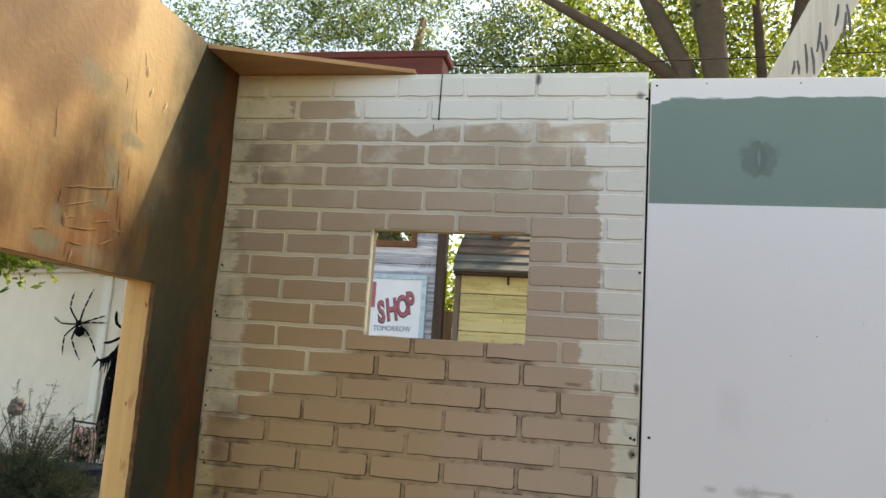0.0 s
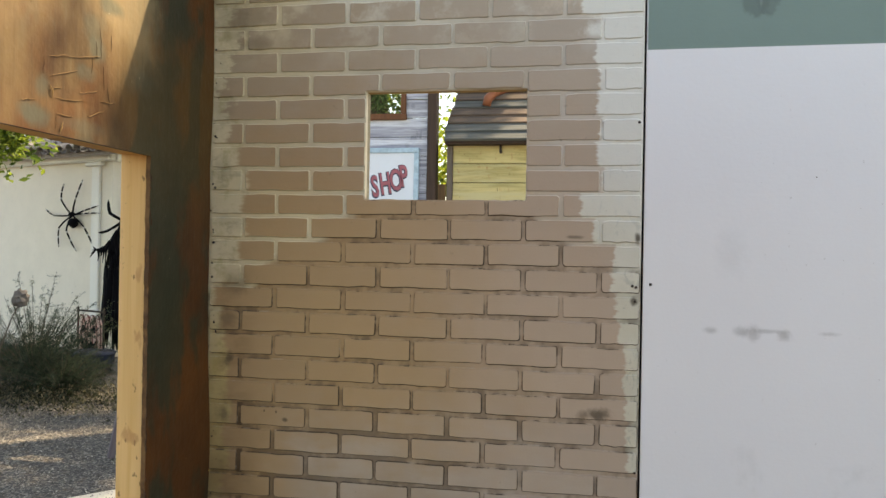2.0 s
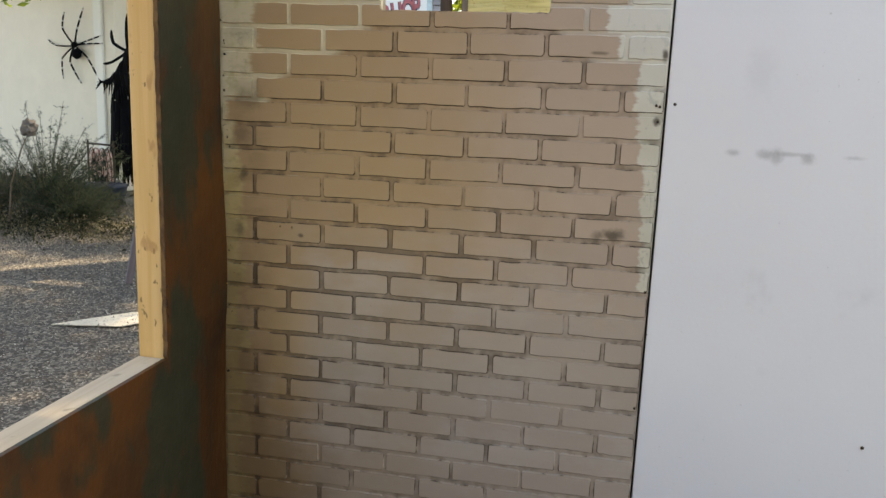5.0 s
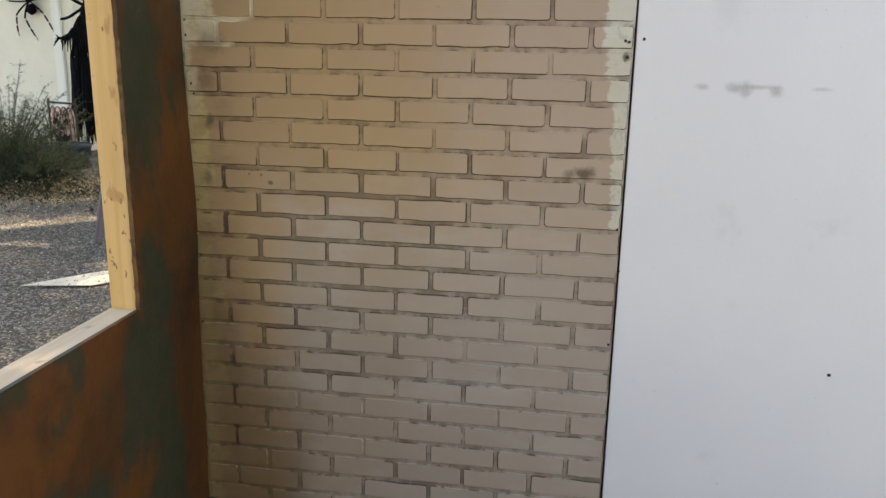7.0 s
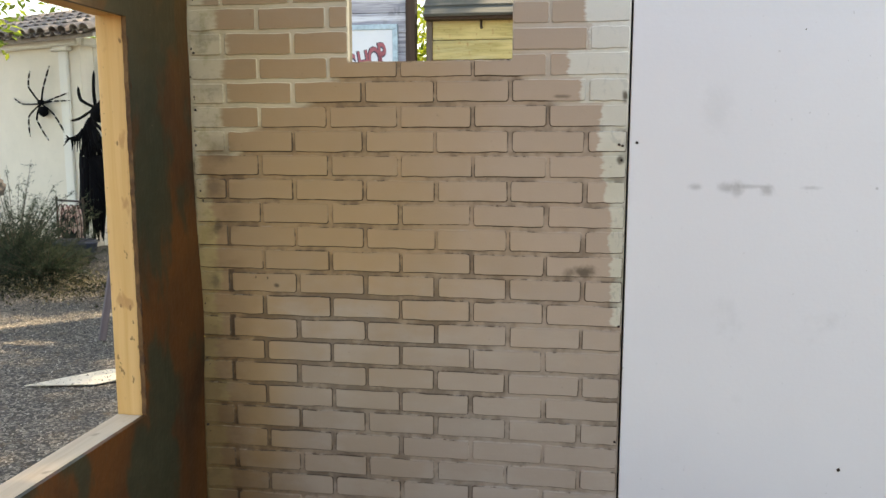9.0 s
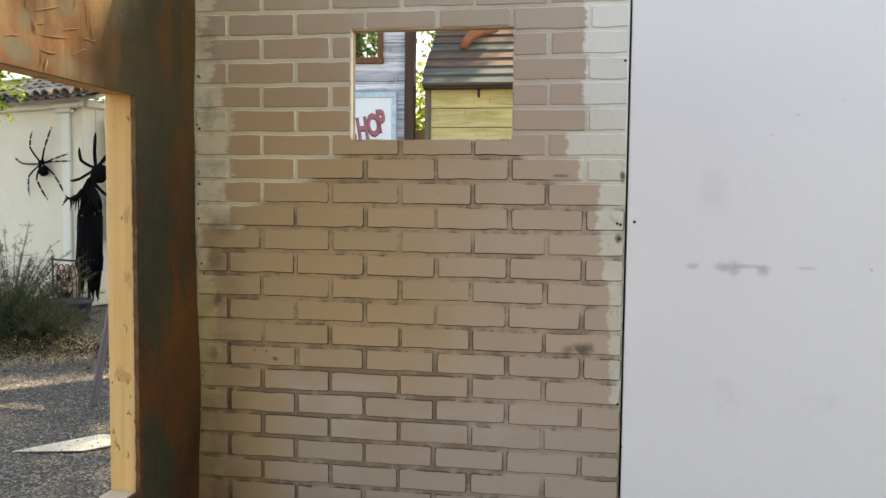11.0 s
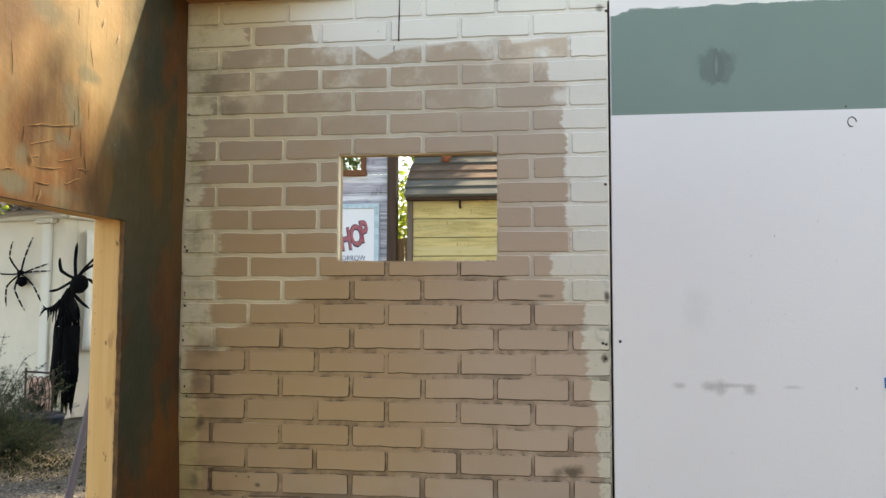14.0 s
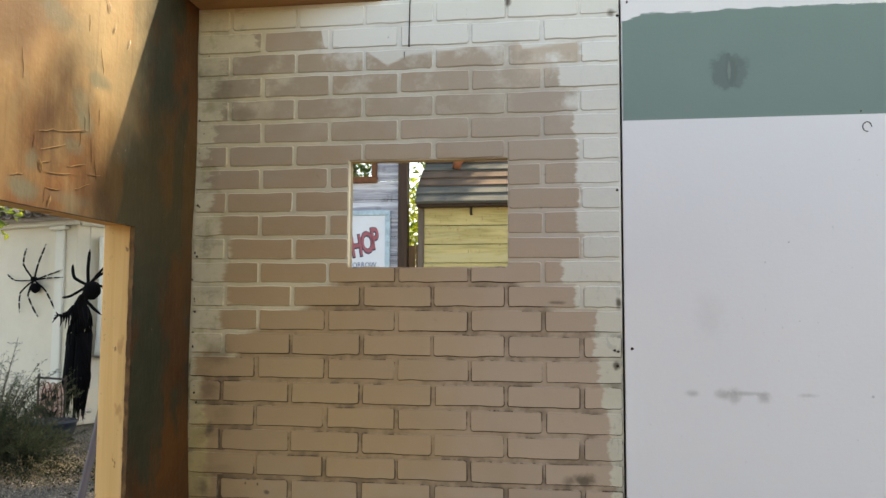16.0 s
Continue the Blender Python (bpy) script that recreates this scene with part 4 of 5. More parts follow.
while z < 2.44:
    part("plank", boxed((-0.125, BY + random.uniform(-0.004, 0.002), z), (1.9, BY + 0.03, min(z + 0.161, 2.478)), 0.004), YELLOW_WOOD, shed)
    z += 0.166
part("backing", boxed((-0.12, BY + 0.034, 0.0), (1.9, BY + 0.05, 2.48)), DARK, shed)
part("corner_board", boxed((-0.176, BY - 0.02, 0.0), (-0.124, BY + 0.06, 2.50), 0.004), wood("grey_brown_board", (0.20, 0.155, 0.12), (0.13, 0.10, 0.08), (30, 30, 2), 0.8, False), shed)
part("side_wall", boxed((-0.165, BY + 0.06, 0.0), (-0.14, BY + 1.6, 2.55), 0.003), YELLOW_WOOD, shed)
slope = radians(43)
for i in range(8):
    y0, z0 = BY - 0.14 + i * 0.125 * math.cos(slope), 2.462 + i * 0.125 * math.sin(slope)
    x0 = -0.185 + random.uniform(-0.010, 0.010) + 0.003 * i
    bm = box(bmesh.new(), (x0, 0, 0), (2.0, 0.158, 0.028), 0.004)
    bmesh.ops.transform(bm, verts=bm.verts, matrix=pose(0, y0, z0 + 0.012, math.degrees(slope) - 7, 0, 0))
    part("roof_board", bm, ROOF_GREY if i in (0, 1, 4) else ROOF_WOOD, shed)
bm = bmesh.new()
box(bm, (-0.178, BY - 0.118, 2.455), (1.9, BY - 0.002, 2.497), 0.002)
part("eave_board", bm, BROWN_WOOD, shed)
part("hook", tube(bmesh.new(), [(0.30, BY - 0.03, 2.46), (0.30, BY - 0.035, 2.40), (0.305, BY - 0.03, 2.385)], 0.012, 6), NAIL, shed)
pipe = part("rusty_elbow_pipe", tube(bmesh.new(), [(0.135, BY + 0.22, 2.845), (0.15, BY + 0.22, 2.91), (0.20, BY + 0.24, 2.965), (0.30, BY + 0.28, 3.01), (0.42, BY + 0.32, 3.04)], [0.038, 0.042, 0.042, 0.036, 0.03], 10), RUST, None, "", True)
tagged(pipe, "short rusty red elbow pipe lying on the shed roof", "pipe")
fence = thing("board_fence", (0, 0, 0), "brown board fence behind the shed and shop", "fence")
FENCE = wood("fence_board", (0.24, 0.13, 0.06), (0.14, 0.075, 0.035), (30, 30, 2), 0.8, False)
for i in range(26):
    x = -2.2 + i * 0.2
    part("board", boxed((x, 7.0, 0.0), (x + 0.192, 7.022, 2.32 + random.uniform(-0.02, 0.02)), 0.003), FENCE, fence)

# ---- leaning marked plank above the wall ----
PALE = wood("bleached_plank", (0.72, 0.68, 0.60), (0.60, 0.55, 0.47), (30, 30, 1.5), 0.6, False)
plank = thing("leaning_plank", (0, 0, 0), "pale bleached plank leaning up with dark painted marks", "plank")
a, b = Vector((0.46, 2.15, 0.0)), Vector((2.75, 2.35, 4.6))
axis = (b - a).normalized()
frame_m = Matrix.Translation(a) @ Matrix(((axis.z, 0, axis.x), (0, 1, 0), (-axis.x, 0, axis.z))).to_4x4()
bm = box(bmesh.new(), (-0.128, 0, 0.06), (0.098, 0.05, (b - a).length), 0.008, frame_m)
part("board", bm, PALE, plank)
FADED = plain("faded_marks", (0.13, 0.125, 0.13), 0.7, 0, 0.4, 30)
# unreadable hand-painted strokes: both ends in x and z on the face
for x0, z0, x1, z1 in ((2.07, 3.281, 2.082, 3.357),
                       (2.104, 3.281, 2.096, 3.36),
                       (2.144, 3.287, 2.136, 3.453),
                       (2.18, 3.28, 2.167, 3.433),
                       (2.195, 3.407, 2.213, 3.573),
                       (2.228, 3.343, 2.215, 3.464),
                       (2.24, 3.412, 2.238, 3.502),
                       (2.286, 3.552, 2.304, 3.674),
                       (2.324, 3.481, 2.34, 3.628),
                       (2.363, 3.506, 2.346, 3.673)):
    bm = tube(bmesh.new(), [(x0, a.y, z0), ((x0 + x1) / 2 + 0.004, a.y, (z0 + z1) / 2), (x1, a.y, z1)], [0.005, 0.008, 0.005], 6)
    part("mark", bm, FADED, plank)

cable = part("overhead_cable", tube(bmesh.new(), [(-9.0, 4.0, 8.6), (-3.4, 4.0, 5.02), (-2.906, 4.0, 4.679), (-2.597, 4.0, 4.464), (-2.252, 4.0, 4.35), (-1.919, 4.0, 4.275), (-1.596, 4.0, 4.223), (-0.8, 4.0, 4.14), (0.4, 4.0, 4.10), (4.0, 4.2, 4.3), (10.0, 4.6, 5.4)], 0.005, 6), DARK)
tagged(cable, "thin dark cable sagging overhead between far supports", "cable")

# ---- house beyond the side opening ----
STUCCO = plain("cream_stucco", (0.735, 0.675, 0.575), 0.85, 0, 0.10, 3, 0.25)
TRIM = plain("white_trim", (0.76, 0.74, 0.68), 0.6, 0, 0.06, 5)
TILE = Mat("clay_tile", 0.8)
tp = TILE.pos()
TILE.bump(TILE.noise(tp, 40, 4), 0.4, 0.006)
TILE = TILE.done(TILE.mix(TILE.noise(tp, 12, 5), TILE.mix(TILE.rnd(), (0.26, 0.215, 0.195), (0.46, 0.41, 0.37)), (0.14, 0.115, 0.105)))
HOUSE = pose(-5.614, 7.672, 0, 0, 0, -19.9)          # local: x along the front wall to its corner at 0, y into the house
house = new("house")
house.matrix_world = HOUSE
tagged(house, "cream stucco house with a clay tile roof", "house")
EAVE = 2.70
part("front_wall", boxed((-6, 0, 0), (0.34, 0.2, EAVE), 0.01), STUCCO, house)
part("side_wall", boxed((0.14, 0.201, 0), (0.34, 6, EAVE), 0.01), STUCCO, house)
part("pilaster", boxed((-0.05, -0.045, 0), (0.12, 0.0, EAVE - 0.10), 0.01), TRIM, house)
part("capital", boxed((-0.15, -0.085, EAVE - 0.10), (0.20, 0.0, EAVE - 0.04), 0.015), TRIM, house)
part("cornice", boxed((-6, -0.10, EAVE - 0.04), (0.40, 0.0, EAVE + 0.07), 0.02), TRIM, house)
part("side_cornice", boxed((0.34, 0.0, EAVE - 0.04), (0.42, 6, EAVE + 0.07), 0.02), TRIM, house)
pitch = radians(19)
roof = part("roof", sheet(bmesh.new(), [(-0.22, EAVE + 0.07), (1.6, EAVE + 0.07 + 1.82 * math.tan(pitch)), (1.6, EAVE + 0.02 + 1.82 * math.tan(pitch)), (-0.22, EAVE + 0.02)], -6, 0.90, "x"), TILE, house)


def tile_mesh(cover):
    """A barrel tile, arched for a cover or troughed for a pan."""
    bm = bmesh.new()
    rows = []
    for y, r in ((0.0, 0.088), (0.42, 0.072)):
        for rr in (r, r - 0.014):
            rows.append([bm.verts.new((rr * math.cos(a), y, rr * math.sin(a) * (0.85 if cover else -0.6))) for a in (math.pi * k / 7 for k in range(8))])
    o0, i0, o1, i1 = rows
    for k in range(7):
        bm.faces.new((o0[k], o0[k + 1], o1[k + 1], o1[k]))
        bm.faces.new((i0[k], i1[k], i1[k + 1], i0[k + 1]))
        bm.faces.new((o0[k], i0[k], i0[k + 1], o0[k + 1]))
    bmesh.ops.recalc_face_normals(bm, faces=bm.faces)
    me = bpy.data.meshes.new("tile")
    bm.to_mesh(me)
    bm.free()
    me.materials.append(TILE)
    return me


covers, pans = tile_mesh(True), tile_mesh(False)
for c in range(24):
    for r in range(5):
        for me, dx, dz in ((covers, 0.0, 0.05), (pans, 0.105, 0.055)):
            ob = new("tile", me)
            ob.parent = roof
            y = -0.30 + 0.36 * r + random.uniform(-0.015, 0.015)
            ob.matrix_local = pose(0.86 - c * 0.21 - dx + random.uniform(-0.006, 0.006), y, EAVE + 0.085 + (y + 0.22) * math.tan(pitch) + dz, math.degrees(pitch) - 2, random.uniform(-2, 2), random.uniform(-2, 2))
# drape over the side of the house
bm = bmesh.new()
bmesh.ops.create_grid(bm, x_segments=24, y_segments=16, size=0.5)
for v in bm.verts:
    u, w = v.co.x + 0.5, v.co.y + 0.5
    v.co = (0.06 + 0.05 * math.sin(u * 22 + w * 2.0) * (1.1 - 0.5 * w) + 0.38, 0.25 + u * 1.5, 0.9 + w * 1.62)
drape = part("white_drape", bm, plain("white_cloth", (0.80, 0.78, 0.72), 0.9, 0, 0.06, 6), None, "", True)
drape.matrix_world = HOUSE
mod = drape.modifiers.new("thick", "SOLIDIFY")
mod.thickness = 0.004
tagged(drape, "white cloth hanging in folds on the house side", "cloth")

BLACK = plain("black_fur", (0.004, 0.004, 0.005), 0.95, 0, 0.3, 30, 0.4)
BLACK.node_tree.nodes["Principled BSDF"].inputs["Specular IOR Level"].default_value = 0.08
WHITE_BAND = plain("pale_band", (0.55, 0.53, 0.48), 0.8)


def spider(place, turn, scale, label, thick=1.0, banded=True):
    """A large decoration spider flat on a wall, with banded bent legs."""
    ob = thing("decoration_spider", (0, 0, 0), label, "decoration", "spiders on the house")
    ob.matrix_world = HOUSE @ pose(*place, 0, turn, 0) @ Matrix.Diagonal((scale * 1.3, scale, scale * 0.92, 1))
    bm = bmesh.new()
    blob(bm, (0.035, -0.07, -0.075), (0.062 * thick, 0.06 * thick, 0.08 * thick), 1, 0.1)
    part("abdomen", bm, BLACK, ob, "", True)
    bm = bmesh.new()
    blob(bm, (-0.005, -0.06, 0.06), (0.045, 0.04, 0.04), 2, 0.1)
    part("head", bm, BLACK, ob, "", True)
    for knee, tip in (((-0.20, 0.28), (-0.186, 0.53)), ((0.075, 0.25), (0.137, 0.58)), ((-0.31, 0.02), (-0.49, 0.14)), ((-0.23, -0.12), (-0.255, -0.44)),
                      ((-0.11, -0.17), (0.05, -0.50)), ((0.25, -0.10), (0.32, -0.40)), ((0.22, 0.10), (0.42, 0.19)), ((0.20, 0.07), (0.43, 0.075))):
        a, k, t = Vector((0, -0.06, 0.04)), Vector((knee[0], -0.10, knee[1])), Vector((tip[0], -0.03, tip[1]))
        pts = [a.lerp(k, f).lerp(k.lerp(t, f), f) * 0.62 + (a.lerp(k, 2 * f) if f < 0.5 else k.lerp(t, 2 * f - 1)) * 0.38 for f in (i / 10 for i in range(11))]
        leg = part("leg", tube(bmesh.new(), pts, [0.011 * thick] * 9 + [0.009 * thick, 0.005], 6), BLACK, ob)
        for j in (5, 7, 9) if banded else ():
            part("band", tube(bmesh.new(), [pts[j].lerp(pts[j + 1], 0.2), pts[j].lerp(pts[j + 1], 0.65)], 0.0125, 6), WHITE_BAND, leg)
    return ob


spider((-0.43, -0.005, 1.89), 0, 1.0, "large black spider decoration with banded legs on the wall")
spider((1.27, -0.46, 1.80), -24, 0.84, "plain black spider decoration at the corner of the house", 1.9, False)

ghoul = bmesh.new()
tube(ghoul, [(0.74, -0.2, 1.72), (0.72, -0.2, 1.60), (0.70, -0.2, 1.50), (0.69, -0.2, 1.36), (0.69, -0.2, 1.22), (0.71, -0.2, 1.10)], [0.03, 0.08, 0.10, 0.08, 0.075, 0.11], 9)
for i in range(60):
    r = random.Random(i)
    ang, back = r.uniform(0, 6.283), i % 5 == 0
    top = Vector((0.73 + 0.12 * math.cos(ang), -0.2 + 0.10 * math.sin(ang), r.uniform(1.05, 1.25)))
    end = Vector((0.93 + r.uniform(-0.03, 0.03), -0.2, r.uniform(0.50, 0.75))) if back else Vector((0.66 + 0.15 * math.cos(ang), -0.2 + 0.12 * math.sin(ang), r.uniform(0.13, 0.34)))
    mid = top.lerp(end, r.uniform(0.4, 0.7)) + Vector((r.uniform(-0.03, 0.03), r.uniform(-0.04, 0.04), 0))
    tube(ghoul, [top, mid, end], [0.05, r.uniform(0.022, 0.05), 0.004], 5)
for i in range(26):
    r = random.Random(90 + i)
    ang = r.uniform(0, 6.283)
    top = Vector((0.71 + 0.09 * math.cos(ang), -0.2 + 0.09 * math.sin(ang), r.uniform(1.30, 1.60)))
    tube(ghoul, [top, top + Vector((0.05 * math.cos(ang), 0.04 * math.sin(ang), -0.10)), top + Vector((r.uniform(0.05, 0.10) * math.cos(ang), 0.05 * math.sin(ang), -r.uniform(0.18, 0.3)))], [0.022, 0.016, 0.003], 5)
for side, hand in ((-1, (0.43, -0.30, 1.46)), (1, (0.99, -0.30, 1.40))):
    shoulder = Vector((0.71 + 0.10 * side, -0.2, 1.56))
    elbow = shoulder.lerp(Vector(hand), 0.55) - Vector((0, 0, 0.06))
    tube(ghoul, [shoulder, elbow, hand], [0.045, 0.03, 0.016], 6)
    for k in range(4):
        tip = Vector(hand) + Vector((side * (0.03 + 0.02 * k), -0.02, 0.04 - 0.045 * k))
        tube(ghoul, [hand, tip], [0.012, 0.005], 4)
    for k in range(5):
        p = shoulder.lerp(Vector(hand), 0.2 + 0.16 * k)
        tube(ghoul, [p, p + Vector((0.01, 0, -0.10)), p + Vector((-0.01, 0, -0.12 - 0.05 * (k % 3)))], [0.02, 0.012, 0.003], 5)
tube(ghoul, [(0.68, -0.2, 0.0), (0.68, -0.2, 1.2)], 0.018, 6)
ghoul = part("hooded_figure_decoration", ghoul, BLACK, None, "", True)
ghoul.matrix_world = HOUSE
tagged(ghoul, "tattered black hooded scarecrow decoration by the house corner", "decoration")

# pumpkin sign, tub, stick with a dried head, leaning pole
pump = new("pumpkin_sign")
pump.matrix_world = HOUSE @ pose(0.80, -0.62, -0.25) @ Matrix.Diagonal((1.15, 1, 1.12, 1))
tagged(pump, "faded pink pumpkin cutout in a dark wire frame", "sign")
PINK = plain("faded_pumpkin", (0.74, 0.46, 0.38), 0.7, 0, 0.3, 8)
for i, (cx, rx) in enumerate(((-0.13, 0.07), (-0.05, 0.085), (0.05, 0.085), (0.13, 0.07))):
    bm = blob(bmesh.new(), (cx, 0.01 * (i % 2), 0.56), (rx, 0.02, 0.24), i, 0.05)
    part("rib", bm, PINK, pump, "", True)
    part("outline", tube(bmesh.new(), [(cx + rx * math.cos(q), -0.022, 0.56 + 0.24 * math.sin(q)) for q in (0.3491 * k for k in range(19))], 0.006, 5), RED_WOOD, pump)
for pts in ([(-0.1, 0.68), (-0.03, 0.63), (-0.11, 0.60)], [(0.1, 0.68), (0.03, 0.63), (0.11, 0.60)], [(0, 0.60), (0.03, 0.55), (-0.03, 0.55)],
            [(-0.13, 0.52), (-0.08, 0.47), (-0.04, 0.51), (0.0, 0.46), (0.04, 0.51), (0.08, 0.47), (0.13, 0.52), (0.08, 0.40), (0.0, 0.36), (-0.08, 0.40)]):
    part("cut_mark", sheet(bmesh.new(), pts, -0.035, -0.02), BLACK, pump)
for pts in ([(-0.22, 0, 0.16), (-0.22, 0, 0.88)], [(0.22, 0, 0.16), (0.22, 0, 0.88)], [(-0.24, 0, 0.84), (0.24, 0, 0.84)], [(-0.22, 0, 0.30), (0.22, 0, 0.30)]):
    part("frame_rod", tube(bmesh.new(), pts, 0.012, 6), NAIL, pump)
tub = bmesh.new()
tube(tub, [(0, 0, 0.02), (0, 0, 0.12), (0, 0, 0.24), (0, 0, 0.26)], [0.27, 0.31, 0.34, 0.35], 20)
tub = part("blue_tub", tub, plain("blue_plastic", (0.012, 0.022, 0.05), 0.5), None, "", True)
tub.matrix_world = HOUSE @ pose(1.30, -1.05, 0)
tagged(tub, "dark blue plastic tub standing on the ground", "tub")

pole = part("leaning_pole", box(bmesh.new(), (-0.023, -0.023, 0.0), (0.023, 0.023, 2.5), 0.004), wood("grey_purple_timber", (0.16, 0.13, 0.14), (0.10, 0.08, 0.09), (30, 30, 2), 0.7, False))
pole.matrix_world = look((-2.27, 3.0, 0.0), (-1.93, 3.35, 2.5)) @ pose(0, 0, 0, 180, 0, 0)
tagged(pole, "slim grey timber pole leaning over gravel", "pole")
# a thin pale four-sided sheet, flat on the gravel
slab = part("pale_sheet", sheet(bmesh.new(), [(-2.10, 1.93), (-1.70, 2.02), (-1.40, 2.42), (-1.80, 2.32)], 0.002, 0.007, "z"), plain("pale_sheet_paint", (0.60, 0.54, 0.43), 0.8, 0, 0.35, 9))
tagged(slab, "thin pale four-sided sheet lying on the gravel", "board")

# ---- plants ----
BUSH = leaf_mat("bush_leaf", (0.012, 0.019, 0.010), (0.034, 0.050, 0.029), (0.10, 0.125, 0.080))
BARK = plain("bark", (0.11, 0.085, 0.065), 0.9, 0, 0.4, 7, 0.9)
LEAF = leaf_mat("tree_leaf", (0.06, 0.10, 0.022), (0.14, 0.21, 0.035), (0.30, 0.36, 0.05))
LEAF_COOL = leaf_mat("cool_leaf", (0.06, 0.10, 0.045), (0.13, 0.20, 0.08), (0.26, 0.33, 0.14))
LEAF_LIME = leaf_mat("lime_leaf", (0.16, 0.22, 0.02), (0.30, 0.36, 0.03), (0.42, 0.44, 0.06))


def bush(place, height, spread, stems, seed, label):
    """A wispy shrub: arching stems set with fine needles."""
    ob = thing("bush", place, label, "bush")
    g = np.random.default_rng(seed)
    stem_bm, c, n = bmesh.new(), [], []
    for i in range(stems):
        ang, lean = g.uniform(0, 6.283), g.uniform(0.05, 1.0) ** 0.7
        h = height * g.uniform(0.45, 1.0) * (1 - 0.45 * lean)
        out = spread * lean
        pts = [Vector((math.cos(ang) * out * f ** 1.3, math.sin(ang) * out * f ** 1.3, h * (f - 0.12 * lean * f * f))) for f in (0, 0.25, 0.5, 0.75, 1.0)]
        tube(stem_bm, pts, [0.007, 0.005, 0.004, 0.003, 0.0015], 4, False)
        for k in g.uniform(0.10, 1.0, 32):
            j = min(int(k * 4), 3)
            p, up = pts[j].lerp(pts[j + 1], k * 4 - j), (pts[j + 1] - pts[j]).normalized()
            d = np.array(up) * 0.6 + g.normal(size=3) * 0.55
            length = max(0.075, 0.36 * (1.06 - k))
            for u in np.linspace(0.0, 1.0, 13):
                c.append(np.array(p) + d * u * length + g.normal(size=3) * 0.006 - (0, 0, 0.06 * u * u * length))
                n.append(np.cross(d, g.normal(size=3)))
    part("stem", stem_bm, BARK, ob)
    many("foliage", np.array(c), np.array(n), g.uniform(0.010, 0.022, len(c)), 0.12, BUSH, ob, "", g)
    return ob


bush((-4.72, 5.35, 0), 1.40, 1.0, 88, 3, "dark wispy evergreen bush in front of the house")
bush((-5.5, 5.5, 0), 0.85, 0.9, 60, 5, "low dark evergreen bush beside the larger one")

bush((-4.15, 5.0, 0), 0.62, 0.62, 70, 8, "low dark green shrub in front of the pumpkin sign")

flower = thing("dried_flower_head", (-4.28, 4.55, 0), "dried brown seed head on a thin bent stalk", "plant")
part("stalk", tube(bmesh.new(), [(-0.28, 0, 0), (-0.22, 0, 0.45), (-0.08, 0, 0.80), (0.0, 0, 0.94)], 0.006, 6), BARK, flower)
part("head", blob(bmesh.new(), (0.02, 0, 1.0), (0.075, 0.07, 0.082), 3, 0.5, 3), plain("dried_head", (0.125, 0.11, 0.098), 0.95, 0, 0.5, 14, 0.8), flower)


def crown(name, centres, radii, count, size, mt, seed, parent, aspect=0.42, clump=64, spread=0.21):
    """Leaves gathered in twig clumps inside uneven lobes."""
    g = np.random.default_rng(seed)
    cc = []
    for c, r in zip(centres, radii):
        k = max(6, int(count * r ** 2 / sum(x * x for x in radii) / clump))
        d = g.normal(size=(k, 3))
        d /= np.linalg.norm(d, axis=1)[:, None]
        hubs = np.array(c) + d * (r * g.uniform(0.35, 1.05, k) ** 0.6)[:, None] * (1, 1, 0.75)
        cc.append((hubs[:, None] + g.normal(size=(k, clump, 3)) * spread * (size / 0.06)).reshape(-1, 3))
    cc = np.concatenate(cc)
    nn = g.normal(size=cc.shape) + (0, 0, 0.8)
    return many(name, cc, nn, g.uniform(0.6, 1.3, len(cc)) * size, aspect, mt, parent, "", g)


def tree(place, limbs, lobes, count, size, mt, seed, label):
    ob = thing("tree", place, label, "tree")
    bm = bmesh.new()
    for pts, radii in limbs:
        tube(bm, pts, radii, 10)
    for v in bm.verts:
        v.co += 0.03 * Vector((noise.noise(v.co * 1.7), noise.noise(v.co * 1.7 + Vector((9, 0, 0))), 0))
    part("trunk", bm, BARK, ob, "", True)
    crown("crown", [l[:3] for l in lobes], [l[3] for l in lobes], count, size, mt, seed, ob)
    return ob


shade = tree((2.45, 9.0, 0), [([(0.1, 0, -0.1), (0.15, 0, 3), (0.12, 0, 6), (-0.12, 0.1, 8), (-0.4, 0.2, 11)], [0.28, 0.22, 0.18, 0.26, 0.12]),
                      ([(-0.1, 0.1, 5.0), (-0.3, 0.1, 6.1), (-0.75, 0.2, 7.1), (-1.6, 0.4, 9)], [0.16, 0.15, 0.13, 0.06]),
                      ([(-0.35, 0.1, 5.9), (-1.0, 0.2, 6.5), (-1.9, 0.3, 7.1), (-3.2, 0.5, 8)], [0.11, 0.10, 0.08, 0.04]),
                      ([(1.0, 0.8, -0.1), (1.05, 0.8, 5.2), (0.9, 0.8, 6.1), (0.75, 0.8, 8)], [0.12, 0.10, 0.08, 0.06]),
                      ([(1.7, 0.5, -0.1), (1.25, 0.5, 6.0), (1.45, 0.5, 7.2), (1.6, 0.5, 9)], [0.26, 0.20, 0.18, 0.1])],
     [(-0.4, 2.2, 7.2, 1.7), (2.4, 1.6, 8.0, 1.9), (-1.6, 2.0, 6.6, 1.2)], 20000, 0.055, LEAF, 11, "tall shade tree with several bare brown trunks")
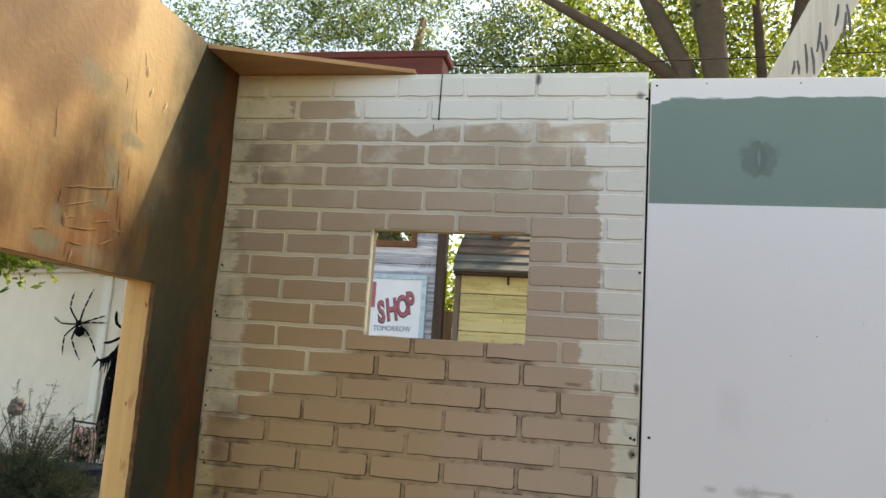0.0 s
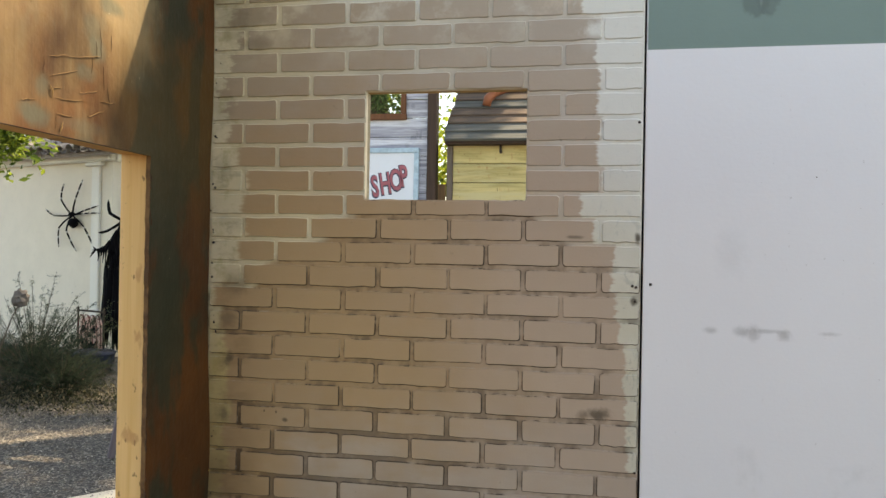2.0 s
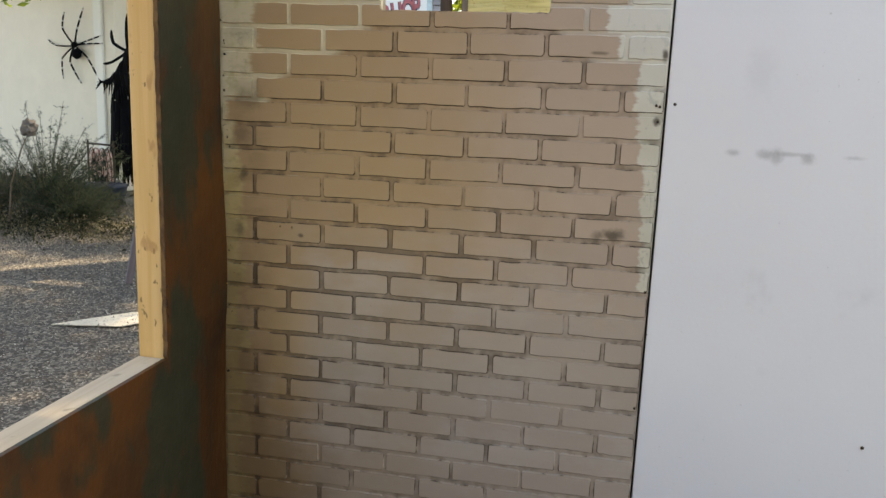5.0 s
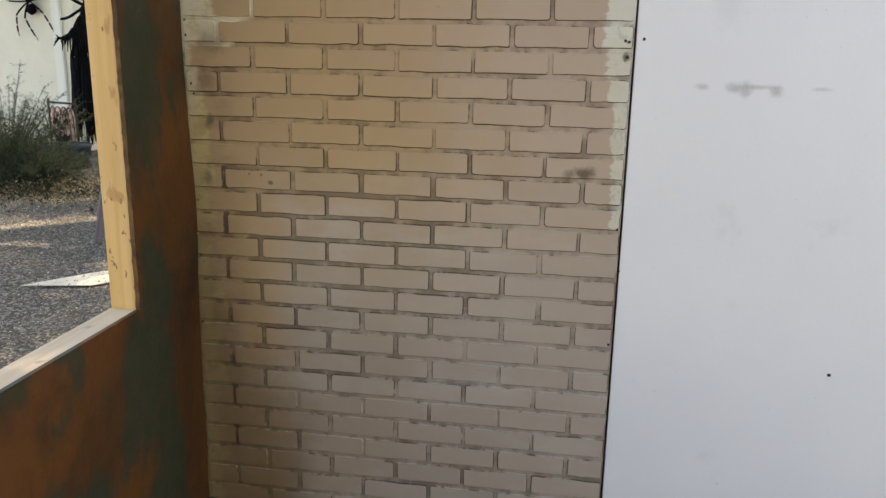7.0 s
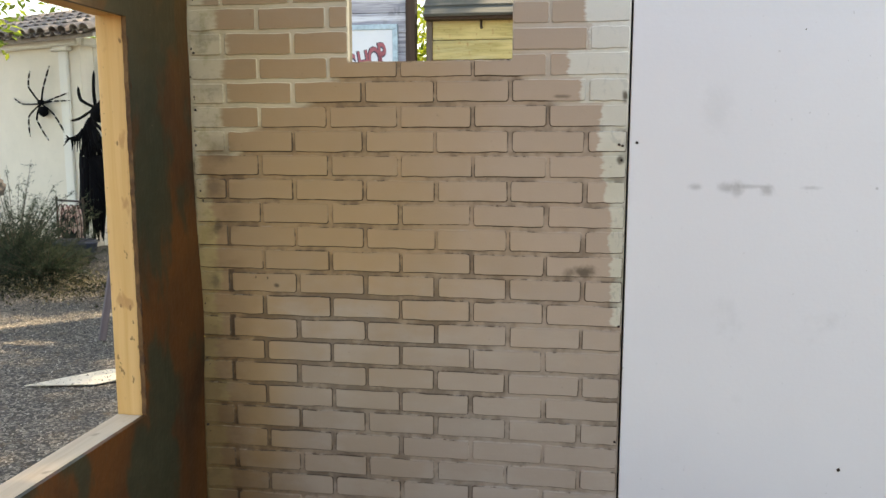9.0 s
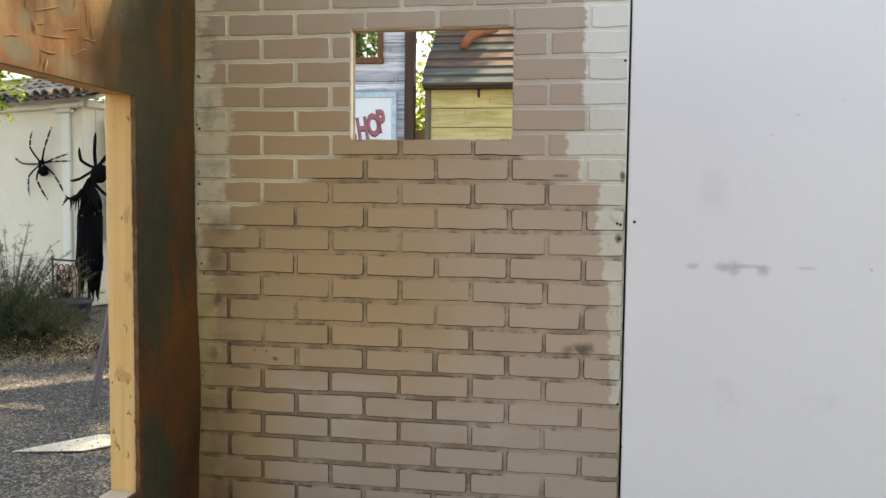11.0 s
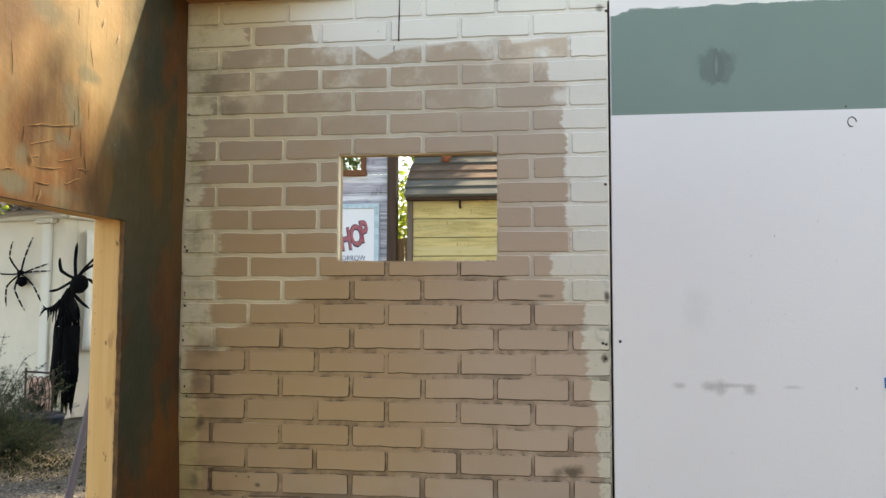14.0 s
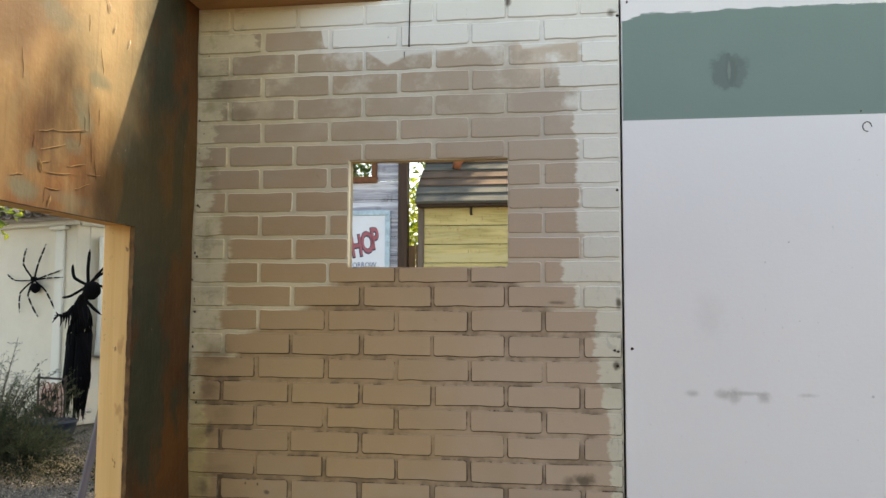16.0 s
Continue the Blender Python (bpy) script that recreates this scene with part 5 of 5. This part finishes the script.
# unseen high crowns added to shape the sun: these two shade and dapple the yard
crown("crown", [(-2.4, 1.2, 8.6), (0.5, 0.6, 9.6), (-1.0, -1.6, 9.4), (0.6, -2.6, 9.9), (-0.6, -4.3, 10.2), (1.9, -2.2, 9.8), (-2.0, -4.4, 9.8)], [1.9, 1.15, 1.4, 1.3, 1.1, 1.3, 0.9], 6300, 0.08, LEAF, 18, shade, 0.45, 300, 0.20)
crown("crown", [(0.9, -1.7, 9.8), (0.2, -2.6, 9.6)], [1.1, 0.9], 4500, 0.08, LEAF, 29, shade, 0.45, 300, 0.24)
# unseen, added to shade the floor round the camera and cut its bounce
crown("crown", [(4.2, -4.4, 9.8), (5.8, -4.7, 9.8), (5.0, -6.0, 10.0), (7.2, -4.0, 9.6)], [1.3, 1.4, 1.3, 1.5], 9000, 0.08, LEAF, 23, shade, 0.45, 300, 0.26)
# unseen, added to dapple the sunlit plywood
crown("crown", [(1.35, -6.5, 9.3), (1.6, -6.0, 9.6)], [0.7, 0.4], 900, 0.075, LEAF, 19, shade)
# unseen, added to block the sun from the opening's lining
crown("crown", [(2.72, -3.95, 9.75), (2.6, -4.1, 9.6)], [0.6, 0.5], 2600, 0.075, LEAF, 17, shade)
# unseen, added to break the band of sun on the gravel into spots
crown("crown", [(-0.6, 1.0, 9.8), (-1.6, 1.6, 9.8), (0.4, 1.8, 9.8)], [1.0, 1.0, 0.9], 1500, 0.08, LEAF, 31, shade, 0.45, 60, 0.12)
cool = tree((-2.6, 11.0, 0), [([(0, 0, -0.1), (0.1, 0, 3), (-0.1, 0.1, 5), (0.3, 0.2, 8)], [0.28, 0.22, 0.18, 0.06])],
     [(-2.6, 0.5, 6.8, 2.2), (0.4, 0, 7.4, 2.3), (2.4, 0.4, 6.6, 1.9), (0.3, -0.6, 5.2, 1.8), (-4.6, 0.6, 7.4, 1.8), (-1.0, 0.5, 9.2, 2.2), (1.2, -0.2, 5.0, 0.75)], 68000, 0.045, LEAF_COOL, 12, "broad grey-green tree behind the shop front")
crown("crown", [(0.25, -0.4, 4.2), (1.25, -0.5, 4.7)], [0.7, 0.45], 4200, 0.034, LEAF_COOL, 41, cool, 0.45, 50, 0.35)
tree((1.2, 14.0, 0), [([(0, 0, -0.1), (0.1, 0, 3), (0, 0, 7)], [0.22, 0.18, 0.08])],
     [(-1.6, 0, 6.6, 1.9), (1.2, 0.4, 7.6, 2.0), (3.6, 0.2, 7.2, 2.0), (0.2, 0.3, 9.6, 2.3), (4.0, 0, 9.6, 2.2), (1.6, 0, 4.6, 1.6), (6.2, 0.2, 8.4, 2.0), (-3.2, 0, 3.3, 1.0)], 40000, 0.06, LEAF_LIME, 13, "sunlit lime-green tree in the distance")
tree((-9.0, 15.5, 0), [([(0, 0, -0.1), (0, 0, 4)], [0.3, 0.15])], [(0, 0, 5.2, 2.6), (3.0, 0.5, 5.6, 2.4), (6.2, 0.6, 4.0, 2.4), (9.5, 0.4, 3.6, 2.2)], 14000, 0.10, LEAF, 14, "dense green trees behind the yard")
young = tree((-6.25, 5.5, 0), [([(0, 0, -0.1), (0.1, 0, 1.8), (0.0, 0, 3.4)], [0.13, 0.10, 0.05]), ([(0.0, 0, 3.2), (0.8, -0.3, 3.1), (1.45, -0.6, 2.75)], [0.04, 0.025, 0.008])],
     [(0.1, -0.1, 3.6, 0.75), (0.95, -0.4, 2.98, 0.42), (0.7, -0.35, 2.85, 0.45), (1.2, -0.45, 2.80, 0.34)], 15000, 0.055, LEAF, 15, "young green tree with leaves hanging over the yard")
crown("crown", [(0.95, -0.40, 2.98), (1.22, -0.48, 2.84), (0.7, -0.35, 2.9)], [0.34, 0.28, 0.4], 5200, 0.034, LEAF, 44, young, 0.4, 40, 0.13)
hedge = crown("far_hedge", [(x, 20 + 2 * math.sin(x), 1.6 + 0.8 * math.sin(x * 1.7)) for x in range(-30, 31, 3)], [2.4] * 21, 20000, 0.16, LEAF, 16, None)
tagged(hedge, "far green hedge and woods round the yard", "woods", kind="stuff")

# ---- loose ground cover ----
g = np.random.default_rng(21)
n = 42000
xy = np.stack([g.uniform(-5.2, -0.7, n), g.uniform(0.2, 6.0, n)], 1)
c = np.concatenate([xy, g.uniform(0.004, 0.02, (n, 1))], 1)
litter = many("leaf_litter", c, g.normal(size=(n, 3)) * 0.35 + (0, 0, 1), g.uniform(0.003, 0.011, n), 0.45, leaf_mat("dry_leaf", (0.05, 0.046, 0.042), (0.15, 0.137, 0.12), (0.55, 0.51, 0.44)), None, "", g)
tagged(litter, "dry leaves and chips scattered over the gravel", "leaf litter", kind="stuff")
n = 9000
xy = np.stack([g.normal(-4.4, 0.9, n), g.normal(4.75, 0.35, n)], 1)
c = np.concatenate([xy, g.uniform(0.005, 0.20, (n, 1)) * g.uniform(0, 1, (n, 1))], 1)
weeds = many("weeds", c, g.normal(size=(n, 3)), g.uniform(0.008, 0.024, n), 0.4, leaf_mat("weed_leaf", (0.014, 0.016, 0.010), (0.045, 0.05, 0.022), (0.26, 0.22, 0.15)), None, "", g)
tagged(weeds, "low weeds and fallen leaves under the bush", "weeds", kind="stuff")
